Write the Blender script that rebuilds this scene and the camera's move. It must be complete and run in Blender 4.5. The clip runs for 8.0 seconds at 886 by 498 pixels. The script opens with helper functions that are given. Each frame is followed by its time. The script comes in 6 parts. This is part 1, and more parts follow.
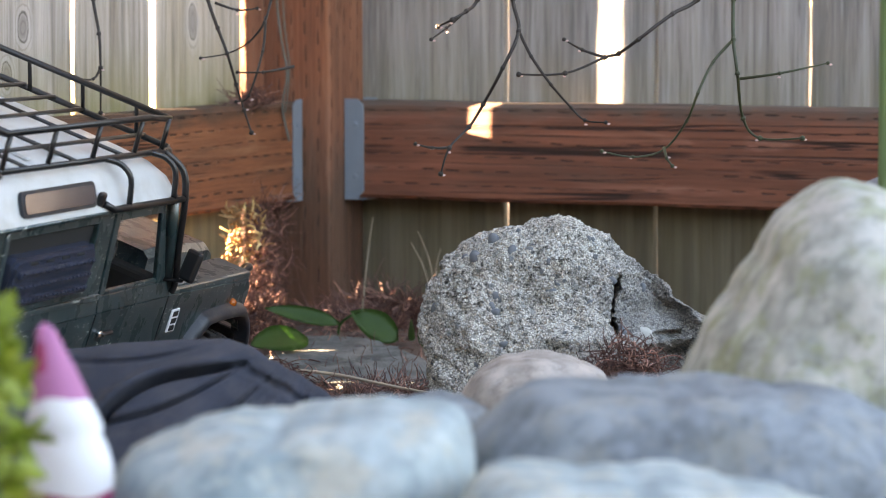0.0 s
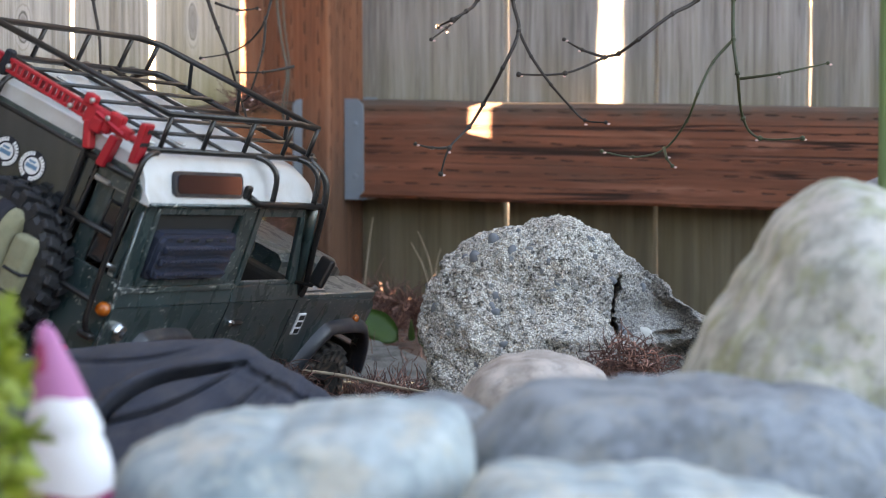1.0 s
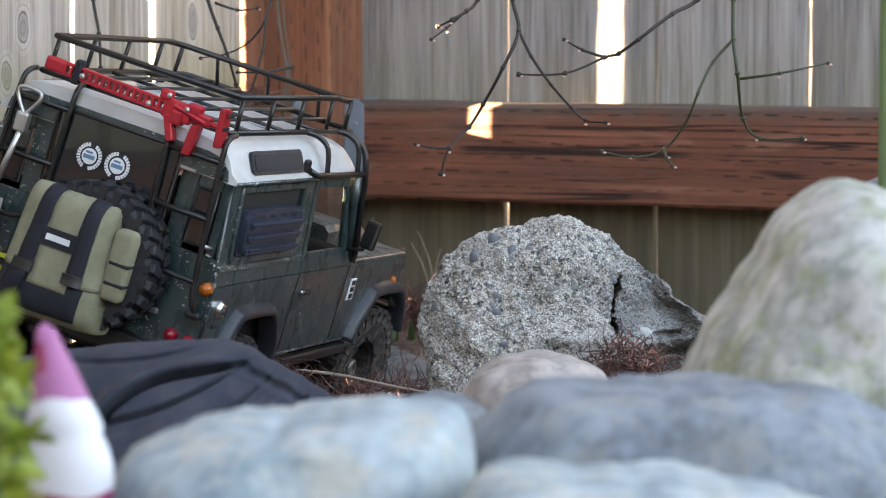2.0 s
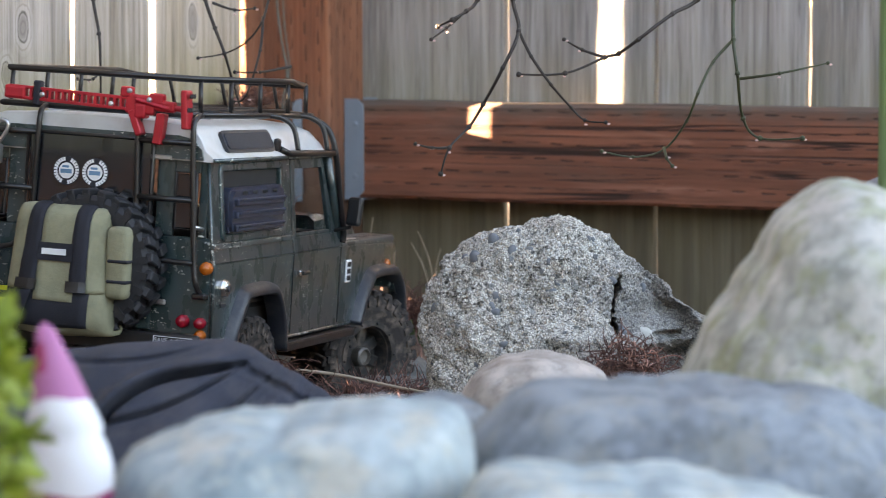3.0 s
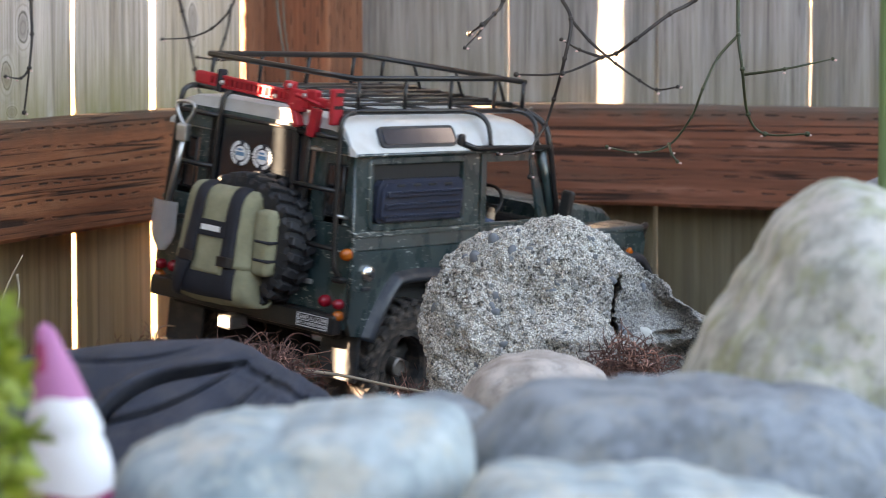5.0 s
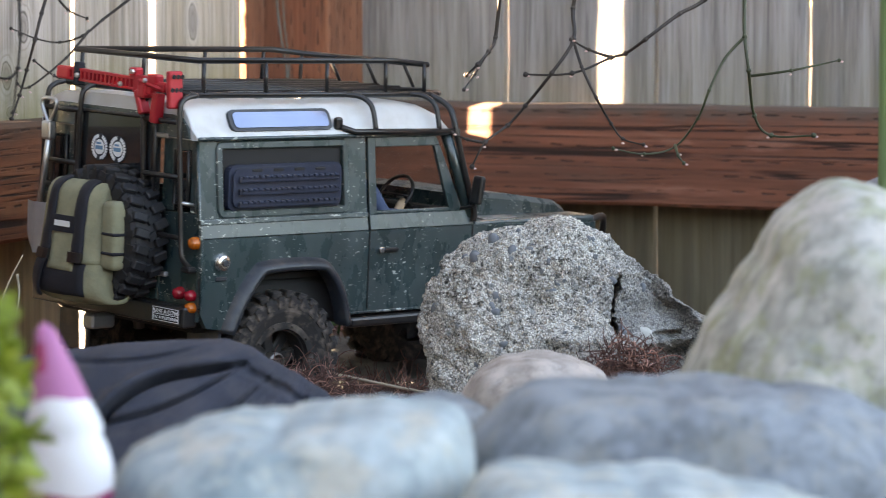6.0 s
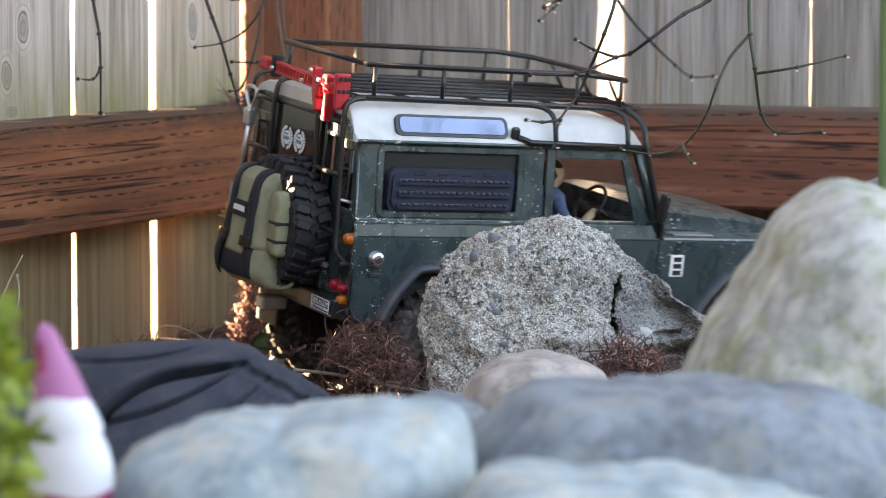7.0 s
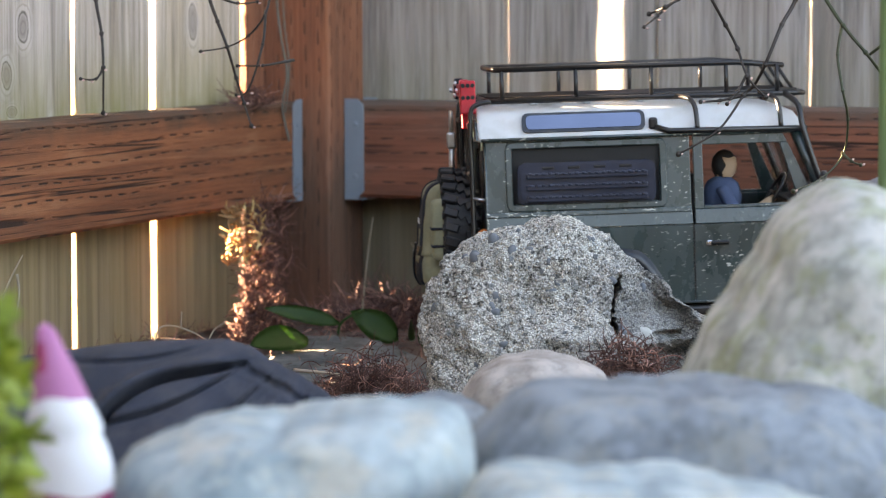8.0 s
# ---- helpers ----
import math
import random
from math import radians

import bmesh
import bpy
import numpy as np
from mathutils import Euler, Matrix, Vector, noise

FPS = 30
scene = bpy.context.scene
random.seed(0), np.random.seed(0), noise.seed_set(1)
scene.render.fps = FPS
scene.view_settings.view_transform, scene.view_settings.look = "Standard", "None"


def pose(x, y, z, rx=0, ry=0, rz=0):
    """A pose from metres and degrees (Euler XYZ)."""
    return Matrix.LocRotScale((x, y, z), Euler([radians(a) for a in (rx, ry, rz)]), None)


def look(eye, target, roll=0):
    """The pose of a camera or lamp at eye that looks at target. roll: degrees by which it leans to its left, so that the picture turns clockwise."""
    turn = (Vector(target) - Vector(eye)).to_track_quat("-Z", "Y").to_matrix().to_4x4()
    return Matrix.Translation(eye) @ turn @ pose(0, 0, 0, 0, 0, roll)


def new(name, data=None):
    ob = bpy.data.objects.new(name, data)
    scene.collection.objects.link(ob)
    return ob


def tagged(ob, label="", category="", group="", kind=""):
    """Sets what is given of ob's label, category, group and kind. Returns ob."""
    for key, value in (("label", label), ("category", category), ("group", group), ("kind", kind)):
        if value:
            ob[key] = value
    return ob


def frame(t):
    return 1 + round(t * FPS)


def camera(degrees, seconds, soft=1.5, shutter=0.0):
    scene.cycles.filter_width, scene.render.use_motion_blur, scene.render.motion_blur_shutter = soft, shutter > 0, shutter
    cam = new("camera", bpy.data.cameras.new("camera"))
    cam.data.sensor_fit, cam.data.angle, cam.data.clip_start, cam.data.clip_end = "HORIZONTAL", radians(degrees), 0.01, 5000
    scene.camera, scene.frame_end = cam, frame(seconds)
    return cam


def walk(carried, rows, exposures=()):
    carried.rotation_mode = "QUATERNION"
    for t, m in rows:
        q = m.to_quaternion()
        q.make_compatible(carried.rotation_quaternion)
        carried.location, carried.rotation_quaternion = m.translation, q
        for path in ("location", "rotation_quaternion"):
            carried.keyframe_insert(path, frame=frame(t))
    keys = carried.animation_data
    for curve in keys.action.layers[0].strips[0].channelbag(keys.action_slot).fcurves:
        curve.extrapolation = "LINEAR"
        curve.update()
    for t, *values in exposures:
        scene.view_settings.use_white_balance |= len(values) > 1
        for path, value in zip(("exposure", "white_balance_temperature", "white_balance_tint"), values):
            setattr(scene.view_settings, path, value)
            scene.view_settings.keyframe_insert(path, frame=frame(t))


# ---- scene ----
# ---- camera: on a low tripod, standing still ----
CAM_Z = 0.28
cam = camera(17.48, 8.0, soft=0.6, shutter=0.5)
cam.data.dof.use_dof = True
cam.data.dof.focus_distance = 1.93
cam.data.dof.aperture_fstop = 15.0
CAM_POSE = pose(0, 0, CAM_Z, 90 - 4.83, 0, 0)
walk(cam, [(0.0, CAM_POSE), (8.0, CAM_POSE)], exposures=[(0.0, 5.14, 10600, 28), (8.0, 5.14, 10600, 28)])

# ---- light: low sun behind the side fence, clear sky above ----
SUN_AZ, SUN_EL = -4.5, 9.4          # degrees: light travels to +x, turned this far towards +y
world = bpy.data.worlds.new("sky")
scene.world = world
world.use_nodes = True
wn = world.node_tree
sky = wn.nodes.new("ShaderNodeTexSky")
sky.sky_type = "NISHITA"
sky.sun_disc = False
sky.dust_density = 0.0
sky.ozone_density = 2.5
sky.sun_elevation = radians(SUN_EL)
sky.sun_rotation = radians(270 + SUN_AZ)
wn.links.new(sky.outputs[0], wn.nodes["Background"].inputs[0])
wn.nodes["Background"].inputs[1].default_value = 0.055
sun = new("sun", bpy.data.lights.new("sun", "SUN"))
sun.data.energy = 5.0
sun.data.angle = radians(0.5)
sun.data.color = (1.0, 0.95, 0.8)
ca, sa, ce, se = math.cos(radians(SUN_AZ)), math.sin(radians(SUN_AZ)), math.cos(radians(SUN_EL)), math.sin(radians(SUN_EL))
sun.matrix_world = look((-3, 0, 2), (-3 + ca * ce, sa * ce, 2 - se))

# ---- materials ----
class Nodes:
    """Short hand for a node material."""

    def __init__(self, name, rough=0.8, metal=0.0):
        self.m = bpy.data.materials.new(name)
        self.m.use_nodes = True
        self.t = self.m.node_tree
        self.b = self.t.nodes["Principled BSDF"]
        self.b.inputs["Roughness"].default_value = rough
        self.b.inputs["Metallic"].default_value = metal
        self.co = self.t.nodes.new("ShaderNodeTexCoord").outputs["Object"]
        self.rand = self.t.nodes.new("ShaderNodeObjectInfo").outputs["Random"]

    def put(self, sock, value):
        if isinstance(value, bpy.types.NodeSocket):
            self.t.links.new(value, sock)
        elif isinstance(value, (tuple, list)) and len(value) == 3 and sock.type == "RGBA":
            sock.default_value = (*value, 1)
        else:
            sock.default_value = value

    def vec(self, scale, shift=None):
        n = self.t.nodes.new("ShaderNodeMapping")
        self.put(n.inputs["Vector"], self.co)
        n.inputs["Scale"].default_value = scale
        if shift is not None:
            c = self.t.nodes.new("ShaderNodeCombineXYZ")
            m = self.math("MULTIPLY", shift, 37.0)
            for i in range(3):
                self.put(c.inputs[i], m)
            self.put(n.inputs["Location"], c.outputs[0])
        return n.outputs[0]

    def noise(self, scale, detail=6, vec=None, rough=0.6, distort=0.0):
        n = self.t.nodes.new("ShaderNodeTexNoise")
        self.put(n.inputs["Vector"], vec or self.co)
        for key, v in (("Scale", scale), ("Detail", detail), ("Roughness", rough), ("Distortion", distort)):
            n.inputs[key].default_value = v
        return n.outputs["Fac"]

    def voronoi(self, scale, vec=None, out="Distance", feature="F1"):
        n = self.t.nodes.new("ShaderNodeTexVoronoi")
        n.feature = feature
        self.put(n.inputs["Vector"], vec or self.co)
        n.inputs["Scale"].default_value = scale
        return n.outputs[out]

    def wave(self, scale, distort, vec=None, detail=3, kind="BANDS", way="X", dscale=1.0):
        n = self.t.nodes.new("ShaderNodeTexWave")
        n.wave_type = kind
        if kind == "BANDS":
            n.bands_direction = way
        self.put(n.inputs["Vector"], vec or self.co)
        n.inputs["Scale"].default_value = scale
        n.inputs["Distortion"].default_value = distort
        n.inputs["Detail"].default_value = detail
        n.inputs["Detail Scale"].default_value = dscale
        return n.outputs["Fac"]

    def ramp(self, fac, *stops):
        n = self.t.nodes.new("ShaderNodeValToRGB")
        e = n.color_ramp.elements
        while len(e) < len(stops):
            e.new(0.5)
        for el, (p, c) in zip(e, stops):
            el.position = p
            el.color = (c, c, c, 1) if not isinstance(c, tuple) else (*c, 1)
        self.put(n.inputs[0], fac)
        return n.outputs[0]

    def mix(self, fac, a, b, mode="MIX"):
        n = self.t.nodes.new("ShaderNodeMix")
        n.data_type, n.blend_type = "RGBA", mode
        self.put(n.inputs[0], fac)
        self.put(n.inputs[6], a)
        self.put(n.inputs[7], b)
        return n.outputs[2]

    def math(self, op, a, b=0.0, clamp=False):
        n = self.t.nodes.new("ShaderNodeMath")
        n.operation, n.use_clamp = op, clamp
        self.put(n.inputs[0], a)
        self.put(n.inputs[1], b)
        return n.outputs[0]

    def xyz(self):
        n = self.t.nodes.new("ShaderNodeSeparateXYZ")
        self.put(n.inputs[0], self.co)
        return n.outputs

    def bump(self, height, strength=0.5, distance=0.001, prior=None):
        n = self.t.nodes.new("ShaderNodeBump")
        n.inputs["Strength"].default_value = strength
        n.inputs["Distance"].default_value = distance
        self.put(n.inputs["Height"], height)
        if prior is not None:
            self.put(n.inputs["Normal"], prior)
        return n.outputs[0]

    def done(self, colour, normal=None, rough=None, **more):
        self.put(self.b.inputs["Base Color"], colour)
        if normal is not None:
            self.put(self.b.inputs["Normal"], normal)
        if rough is not None:
            self.put(self.b.inputs["Roughness"], rough)
        for key, v in more.items():
            self.put(self.b.inputs[key.replace("_", " ")], v)
        return self.m


def simple(name, colour, rough=0.6, metal=0.0, grain=300.0, amount=0.35, bump=0.3, depth=0.0005, dirt=None, dirt_amount=0.5):
    """A plain surface with fine grain and broad unevenness."""
    n = Nodes(name, rough, metal)
    a = n.noise(grain, 5)
    b = n.noise(grain * 0.08, 4)
    dark = tuple(c * (1 - amount) for c in colour)
    light = tuple(min(1, c * (1 + amount * 0.6)) for c in colour)
    c = n.mix(n.ramp(b, (0.3, 0.0), (0.7, 1.0)), dark, light)
    c = n.mix(n.math("MULTIPLY", a, 0.5), c, colour)
    if dirt:
        c = n.mix(n.math("MULTIPLY", n.ramp(n.noise(grain * 0.25, 6), (0.48, 0.0), (0.7, 1.0)), dirt_amount), c, dirt)
    return n.done(c, n.bump(a, bump, depth))


def board_wood(name, dark, light, warm, low_stain_shade, low_stain_shade_amount, moss, knots=()):
    """Weathered cedar board, grain along z: silvered above, algae about the rail, brown stain and painted shade below;
    knots: x, z, half width, half height.
    """
    n = Nodes(name, 0.85)
    fine = n.noise(1.0, 6, n.vec((330, 330, 11), n.rand), 0.65, 0.3)
    mid = n.noise(1.0, 5, n.vec((85, 85, 2.6), n.rand), 0.6, 0.7)
    broad = n.noise(1.0, 4, n.vec((24, 24, 1.5), n.rand), 0.55, 0.9)
    x, y, z = n.xyz()
    c = n.mix(n.ramp(broad, (0.34, 0.0), (0.66, 1.0)), dark, light)
    c = n.mix(n.math("MULTIPLY", n.rand, 0.55), c, n.mix(n.ramp(mid, (0.35, 0.0), (0.65, 1.0)), tuple(v * 0.75 for v in warm), warm))
    c = n.mix(n.math("MULTIPLY", n.ramp(mid, (0.36, 1.0), (0.52, 0.0)), 0.5), c, tuple(v * 0.75 for v in dark))
    c = n.mix(n.math("MULTIPLY", n.ramp(mid, (0.56, 0.0), (0.70, 1.0)), 0.45), c, tuple(min(1, v * 1.2) for v in light))
    c = n.mix(n.math("MULTIPLY", n.ramp(fine, (0.36, 1.0), (0.48, 0.0)), 0.5), c, tuple(v * 0.55 for v in dark))
    c = n.mix(n.math("MULTIPLY", n.ramp(fine, (0.55, 0.0), (0.66, 1.0)), 0.35), c, tuple(min(1, v * 1.15) for v in light))
    for kx, kz, rx, rz in knots:
        dx, dz = n.math("DIVIDE", n.math("SUBTRACT", x, kx), rx), n.math("DIVIDE", n.math("SUBTRACT", z, kz), rz)
        d = n.math("SQRT", n.math("ADD", n.math("MULTIPLY", dx, dx), n.math("MULTIPLY", dz, dz)))
        d = n.math("ADD", d, n.math("MULTIPLY", n.math("SUBTRACT", n.noise(48.0, 5), 0.3), 1.1))
        halo = n.ramp(n.math("DIVIDE", d, 4.0), (0.4, 1.0), (0.68, 0.0))
        c = n.mix(n.math("MULTIPLY", halo, 0.5), c, light)
        ring = n.math("SINE", n.math("MULTIPLY", d, 11.0))
        c = n.mix(n.math("MULTIPLY", n.math("MULTIPLY", n.ramp(ring, (0.4, 0.0), (0.9, 1.0)), halo), 0.5), c, tuple(v * 0.7 for v in dark))
        c = n.mix(n.math("MULTIPLY", n.ramp(n.math("DIVIDE", d, 4.0), (0.24, 1.0), (0.33, 0.0)), 0.6), c, tuple(v * 0.75 for v in dark))
        c = n.mix(n.ramp(n.math("ABSOLUTE", n.math("SUBTRACT", d, 1.25)), (0.03, 0.75), (0.12, 0.0)), c, tuple(v * 0.3 for v in dark))
    # algae about the rail; below it, stain and shade painted into the wood's colour
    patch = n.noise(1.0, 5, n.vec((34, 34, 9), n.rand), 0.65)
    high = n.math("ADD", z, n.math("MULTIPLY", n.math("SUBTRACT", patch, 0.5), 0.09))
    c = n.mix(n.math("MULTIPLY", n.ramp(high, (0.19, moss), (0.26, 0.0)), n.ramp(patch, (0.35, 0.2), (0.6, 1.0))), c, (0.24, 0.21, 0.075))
    c = n.mix(n.math("MULTIPLY", n.ramp(high, (0.115, low_stain_shade_amount), (0.165, 0.0)), 1.0), c, n.mix(n.ramp(mid, (0.36, 0.0), (0.62, 1.0)), tuple(v * 0.6 for v in low_stain_shade), low_stain_shade))
    hsv = n.t.nodes.new("ShaderNodeHueSaturation")
    n.put(hsv.inputs["Value"], n.math("ADD", n.math("MULTIPLY", n.rand, 0.25), 0.88))
    n.put(hsv.inputs["Color"], c)
    return n.done(hsv.outputs[0], n.bump(n.math("ADD", fine, mid), 0.6, 0.0012))


def timber(name, dark, light, pale, axis, grime):
    """Reddish treated timber with rows of incised slots, long drying cracks and a grimy upper edge; grain along an axis."""
    n = Nodes(name, 0.8)

    def stretch(across, along_it):
        v = [across] * 3
        v[axis] = along_it
        return n.vec(tuple(v), n.rand)
    fine = n.noise(1.0, 6, stretch(420, 14), 0.65, 0.3)
    mid = n.noise(1.0, 5, stretch(95, 3.2), 0.6, 0.8)
    broad = n.noise(1.0, 4, stretch(26, 4.0), 0.6, 0.8)
    co = n.xyz()
    c = n.mix(n.ramp(broad, (0.34, 0.0), (0.66, 1.0)), tuple(a * 0.45 + b * 0.55 for a, b in zip(dark, light)), light)
    c = n.mix(n.math("MULTIPLY", n.ramp(mid, (0.34, 1.0), (0.52, 0.0)), 0.45), c, tuple(v * 1.5 for v in dark))
    c = n.mix(n.math("MULTIPLY", n.ramp(mid, (0.55, 0.0), (0.7, 1.0)), 0.5), c, pale)
    c = n.mix(n.math("MULTIPLY", n.ramp(fine, (0.38, 1.0), (0.49, 0.0)), 0.45), c, dark)
    worn = n.noise(1.0, 4, stretch(38, 7.0), 0.6, 0.5)
    c = n.mix(n.math("MULTIPLY", n.ramp(worn, (0.6, 0.0), (0.72, 1.0)), 0.55), c, pale)
    c = n.mix(n.math("MULTIPLY", n.ramp(worn, (0.26, 1.0), (0.46, 0.0)), 0.3), c, grime)
    # drying cracks that wander with the grain
    split = n.math("ABSOLUTE", n.math("SUBTRACT", n.noise(1.0, 2, stretch(95, 1.1), 0.4, 0.0), 0.5))
    split = n.math("MULTIPLY", n.ramp(split, (0.006, 1.0), (0.018, 0.0)), n.ramp(n.noise(7.0, 3), (0.45, 0.0), (0.55, 1.0)))
    u, v = co[axis], n.math("ADD", co[0], co[1]) if axis == 2 else co[2]
    vv = n.math("DIVIDE", n.math("ADD", v, n.math("MULTIPLY", n.noise(7.0, 2), 0.012)), 0.0135)
    row = n.math("FLOOR", vv)
    uu = n.math("ADD", n.math("DIVIDE", u, 0.024), n.math("ADD", n.math("MULTIPLY", row, 0.37), n.math("MULTIPLY", n.noise(35.0, 2), 0.5)))
    on = n.ramp(n.math("FRACT", uu), (0.04, 0.0), (0.1, 1.0), (0.5, 1.0), (0.66, 0.0))
    off = n.math("ABSOLUTE", n.math("SUBTRACT", n.math("FRACT", vv), 0.5))
    slot = n.math("MULTIPLY", on, n.ramp(n.math("ADD", off, n.math("MULTIPLY", n.noise(200.0, 2), 0.08)), (0.06, 1.0), (0.115, 0.0)))
    slot = n.math("MULTIPLY", slot, n.ramp(n.noise(22.0, 3), (0.36, 0.05), (0.55, 1.0)))
    if axis == 0:
        edge = n.math("ADD", co[2], n.math("MULTIPLY", n.math("SUBTRACT", n.noise(26.0, 5), 0.5), 0.03))
        c = n.mix(n.math("MULTIPLY", n.ramp(edge, (0.072, 0.0), (0.088, 1.0)), 0.8), c, grime)
    else:
        # foot of upright timber: shade and stain painted into the colour, darker when low
        foot_stain_shade = n.math("ADD", co[2], n.math("MULTIPLY", n.math("SUBTRACT", n.noise(1.0, 5, stretch(40, 12), 0.65), 0.5), 0.1))
        c = n.mix(n.ramp(foot_stain_shade, (0.105, 0.8), (0.17, 0.0)), c, n.mix(n.ramp(mid, (0.36, 0.0), (0.62, 1.0)), (0.045, 0.026, 0.018), (0.105, 0.058, 0.036)))
    cut = n.math("MAXIMUM", slot, split)
    c = n.mix(n.math("MULTIPLY", cut, 0.93), c, tuple(d * 0.22 for d in dark))
    return n.done(c, n.bump(n.math("SUBTRACT", n.math("ADD", n.math("MULTIPLY", fine, 0.5), mid), n.math("MULTIPLY", cut, 1.5)), 0.7, 0.0014))


def stone(name, dark, light, patch, patch_amount=0.4, scale=1.0, bump=0.5):
    """Weathered stone with broad patches, mottling and pits."""
    n = Nodes(name, 0.88)
    a = n.noise(14.0 * scale, 7)
    b = n.noise(60.0 * scale, 6, None, 0.7)
    p = n.noise(22.0 * scale, 6, None, 0.7)
    c = n.mix(n.ramp(a, (0.40, 0.0), (0.60, 1.0)), dark, light)
    c = n.mix(n.math("MULTIPLY", n.ramp(p, (0.5, 0.0), (0.58, 1.0)), patch_amount), c, patch)
    c = n.mix(n.math("MULTIPLY", n.ramp(b, (0.35, 1.0), (0.5, 0.0)), 0.45), c, tuple(d * 0.5 for d in dark))
    q = n.noise(34.0 * scale, 5, None, 0.65)
    c = n.mix(n.math("MULTIPLY", n.ramp(q, (0.52, 0.0), (0.62, 1.0)), 0.4), c, tuple(v * 1.25 for v in light))
    nb = n.bump(b, bump, 0.0014)
    return n.done(c, n.bump(n.noise(400.0 * scale, 4), bump, 0.0008, nb))


# the front boards' dark low tone is shade below the rail, put into colour
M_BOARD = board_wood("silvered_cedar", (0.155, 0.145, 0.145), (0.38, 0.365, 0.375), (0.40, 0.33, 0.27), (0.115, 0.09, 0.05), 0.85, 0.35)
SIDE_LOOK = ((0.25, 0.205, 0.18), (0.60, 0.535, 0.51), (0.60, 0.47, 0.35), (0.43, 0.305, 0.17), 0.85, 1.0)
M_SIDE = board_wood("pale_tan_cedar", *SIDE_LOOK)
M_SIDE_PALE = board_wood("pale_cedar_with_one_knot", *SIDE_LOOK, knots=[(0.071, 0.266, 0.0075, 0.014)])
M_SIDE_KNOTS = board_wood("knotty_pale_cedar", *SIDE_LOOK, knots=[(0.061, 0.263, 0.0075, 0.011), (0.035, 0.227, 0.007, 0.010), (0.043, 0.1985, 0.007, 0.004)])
M_RAIL = timber("treated_rail", (0.085, 0.026, 0.014), (0.28, 0.090, 0.050), (0.38, 0.165, 0.115), 0, (0.10, 0.085, 0.07))
M_RAIL_SIDE = timber("orange_treated_rail", (0.085, 0.026, 0.012), (0.32, 0.10, 0.040), (0.41, 0.17, 0.085), 0, (0.035, 0.03, 0.022))
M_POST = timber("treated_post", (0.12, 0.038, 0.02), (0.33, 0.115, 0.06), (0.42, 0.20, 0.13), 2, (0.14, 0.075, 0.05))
M_ZINC = simple("galvanised_steel", (0.24, 0.305, 0.36), 0.55, 0.35, 160.0, 0.25)
M_ROCK_BLUE = stone("blue_grey_stone", (0.13, 0.152, 0.168), (0.232, 0.268, 0.292), (0.29, 0.28, 0.245), 0.5, 2.2)
M_ROCK_PALE = stone("pale_lichen_stone", (0.22, 0.29, 0.305), (0.38, 0.44, 0.44), (0.46, 0.44, 0.37), 0.75, 1.9)
M_ROCK_GREEN = stone("mossy_pale_stone", (0.25, 0.26, 0.225), (0.49, 0.48, 0.44), (0.25, 0.275, 0.13), 0.6, 2.2)
M_ROCK_PINK = stone("tan_round_stone", (0.32, 0.28, 0.25), (0.50, 0.44, 0.40), (0.36, 0.34, 0.33), 0.3, 2.0)
M_FLAT = stone("flat_grey_stone", (0.07, 0.077, 0.072), (0.145, 0.152, 0.145), (0.20, 0.20, 0.18), 0.3, 2.0)


def part(name, bm, material, parent, label="", m=None, smooth=False):
    """Links a bmesh as one mesh object under a thing or a part."""
    me = bpy.data.meshes.new(name)
    if smooth:
        for f in bm.faces:
            f.smooth = True
    bm.to_mesh(me)
    bm.free()
    me.materials.append(material)
    ob = new(name, me)
    if parent is not None:
        ob.parent = parent
    if m is not None:
        ob.matrix_basis = m
    return tagged(ob, label) if label else ob


def thing(name, label, category, group="", kind="", m=None):
    ob = new(name)
    ob.empty_display_size = 0.05
    if m is not None:
        ob.matrix_basis = m
    return tagged(ob, label, category, group, kind)


def add_box(bm, x0, y0, z0, x1, y1, z1, bevel=0.0, m=None, seg=1):
    made = bmesh.ops.create_cube(bm, size=1.0)["verts"]
    for v in made:
        v.co = Vector((x0 + (v.co.x + 0.5) * (x1 - x0), y0 + (v.co.y + 0.5) * (y1 - y0), z0 + (v.co.z + 0.5) * (z1 - z0)))
    if bevel > 0:
        edges = list({e for v in made for e in v.link_edges})
        out = bmesh.ops.bevel(bm, geom=edges, offset=bevel, segments=seg, affect="EDGES", profile=0.5)
        made = list({v for f in out["faces"] for v in f.verts} | {v for v in made if v.is_valid})
    if m is not None:
        for v in made:
            v.co = m @ v.co
    return made


def box(x0, y0, z0, x1, y1, z1, bevel=0.0, m=None, seg=1):
    bm = bmesh.new()
    add_box(bm, x0, y0, z0, x1, y1, z1, bevel, m, seg)
    return bm


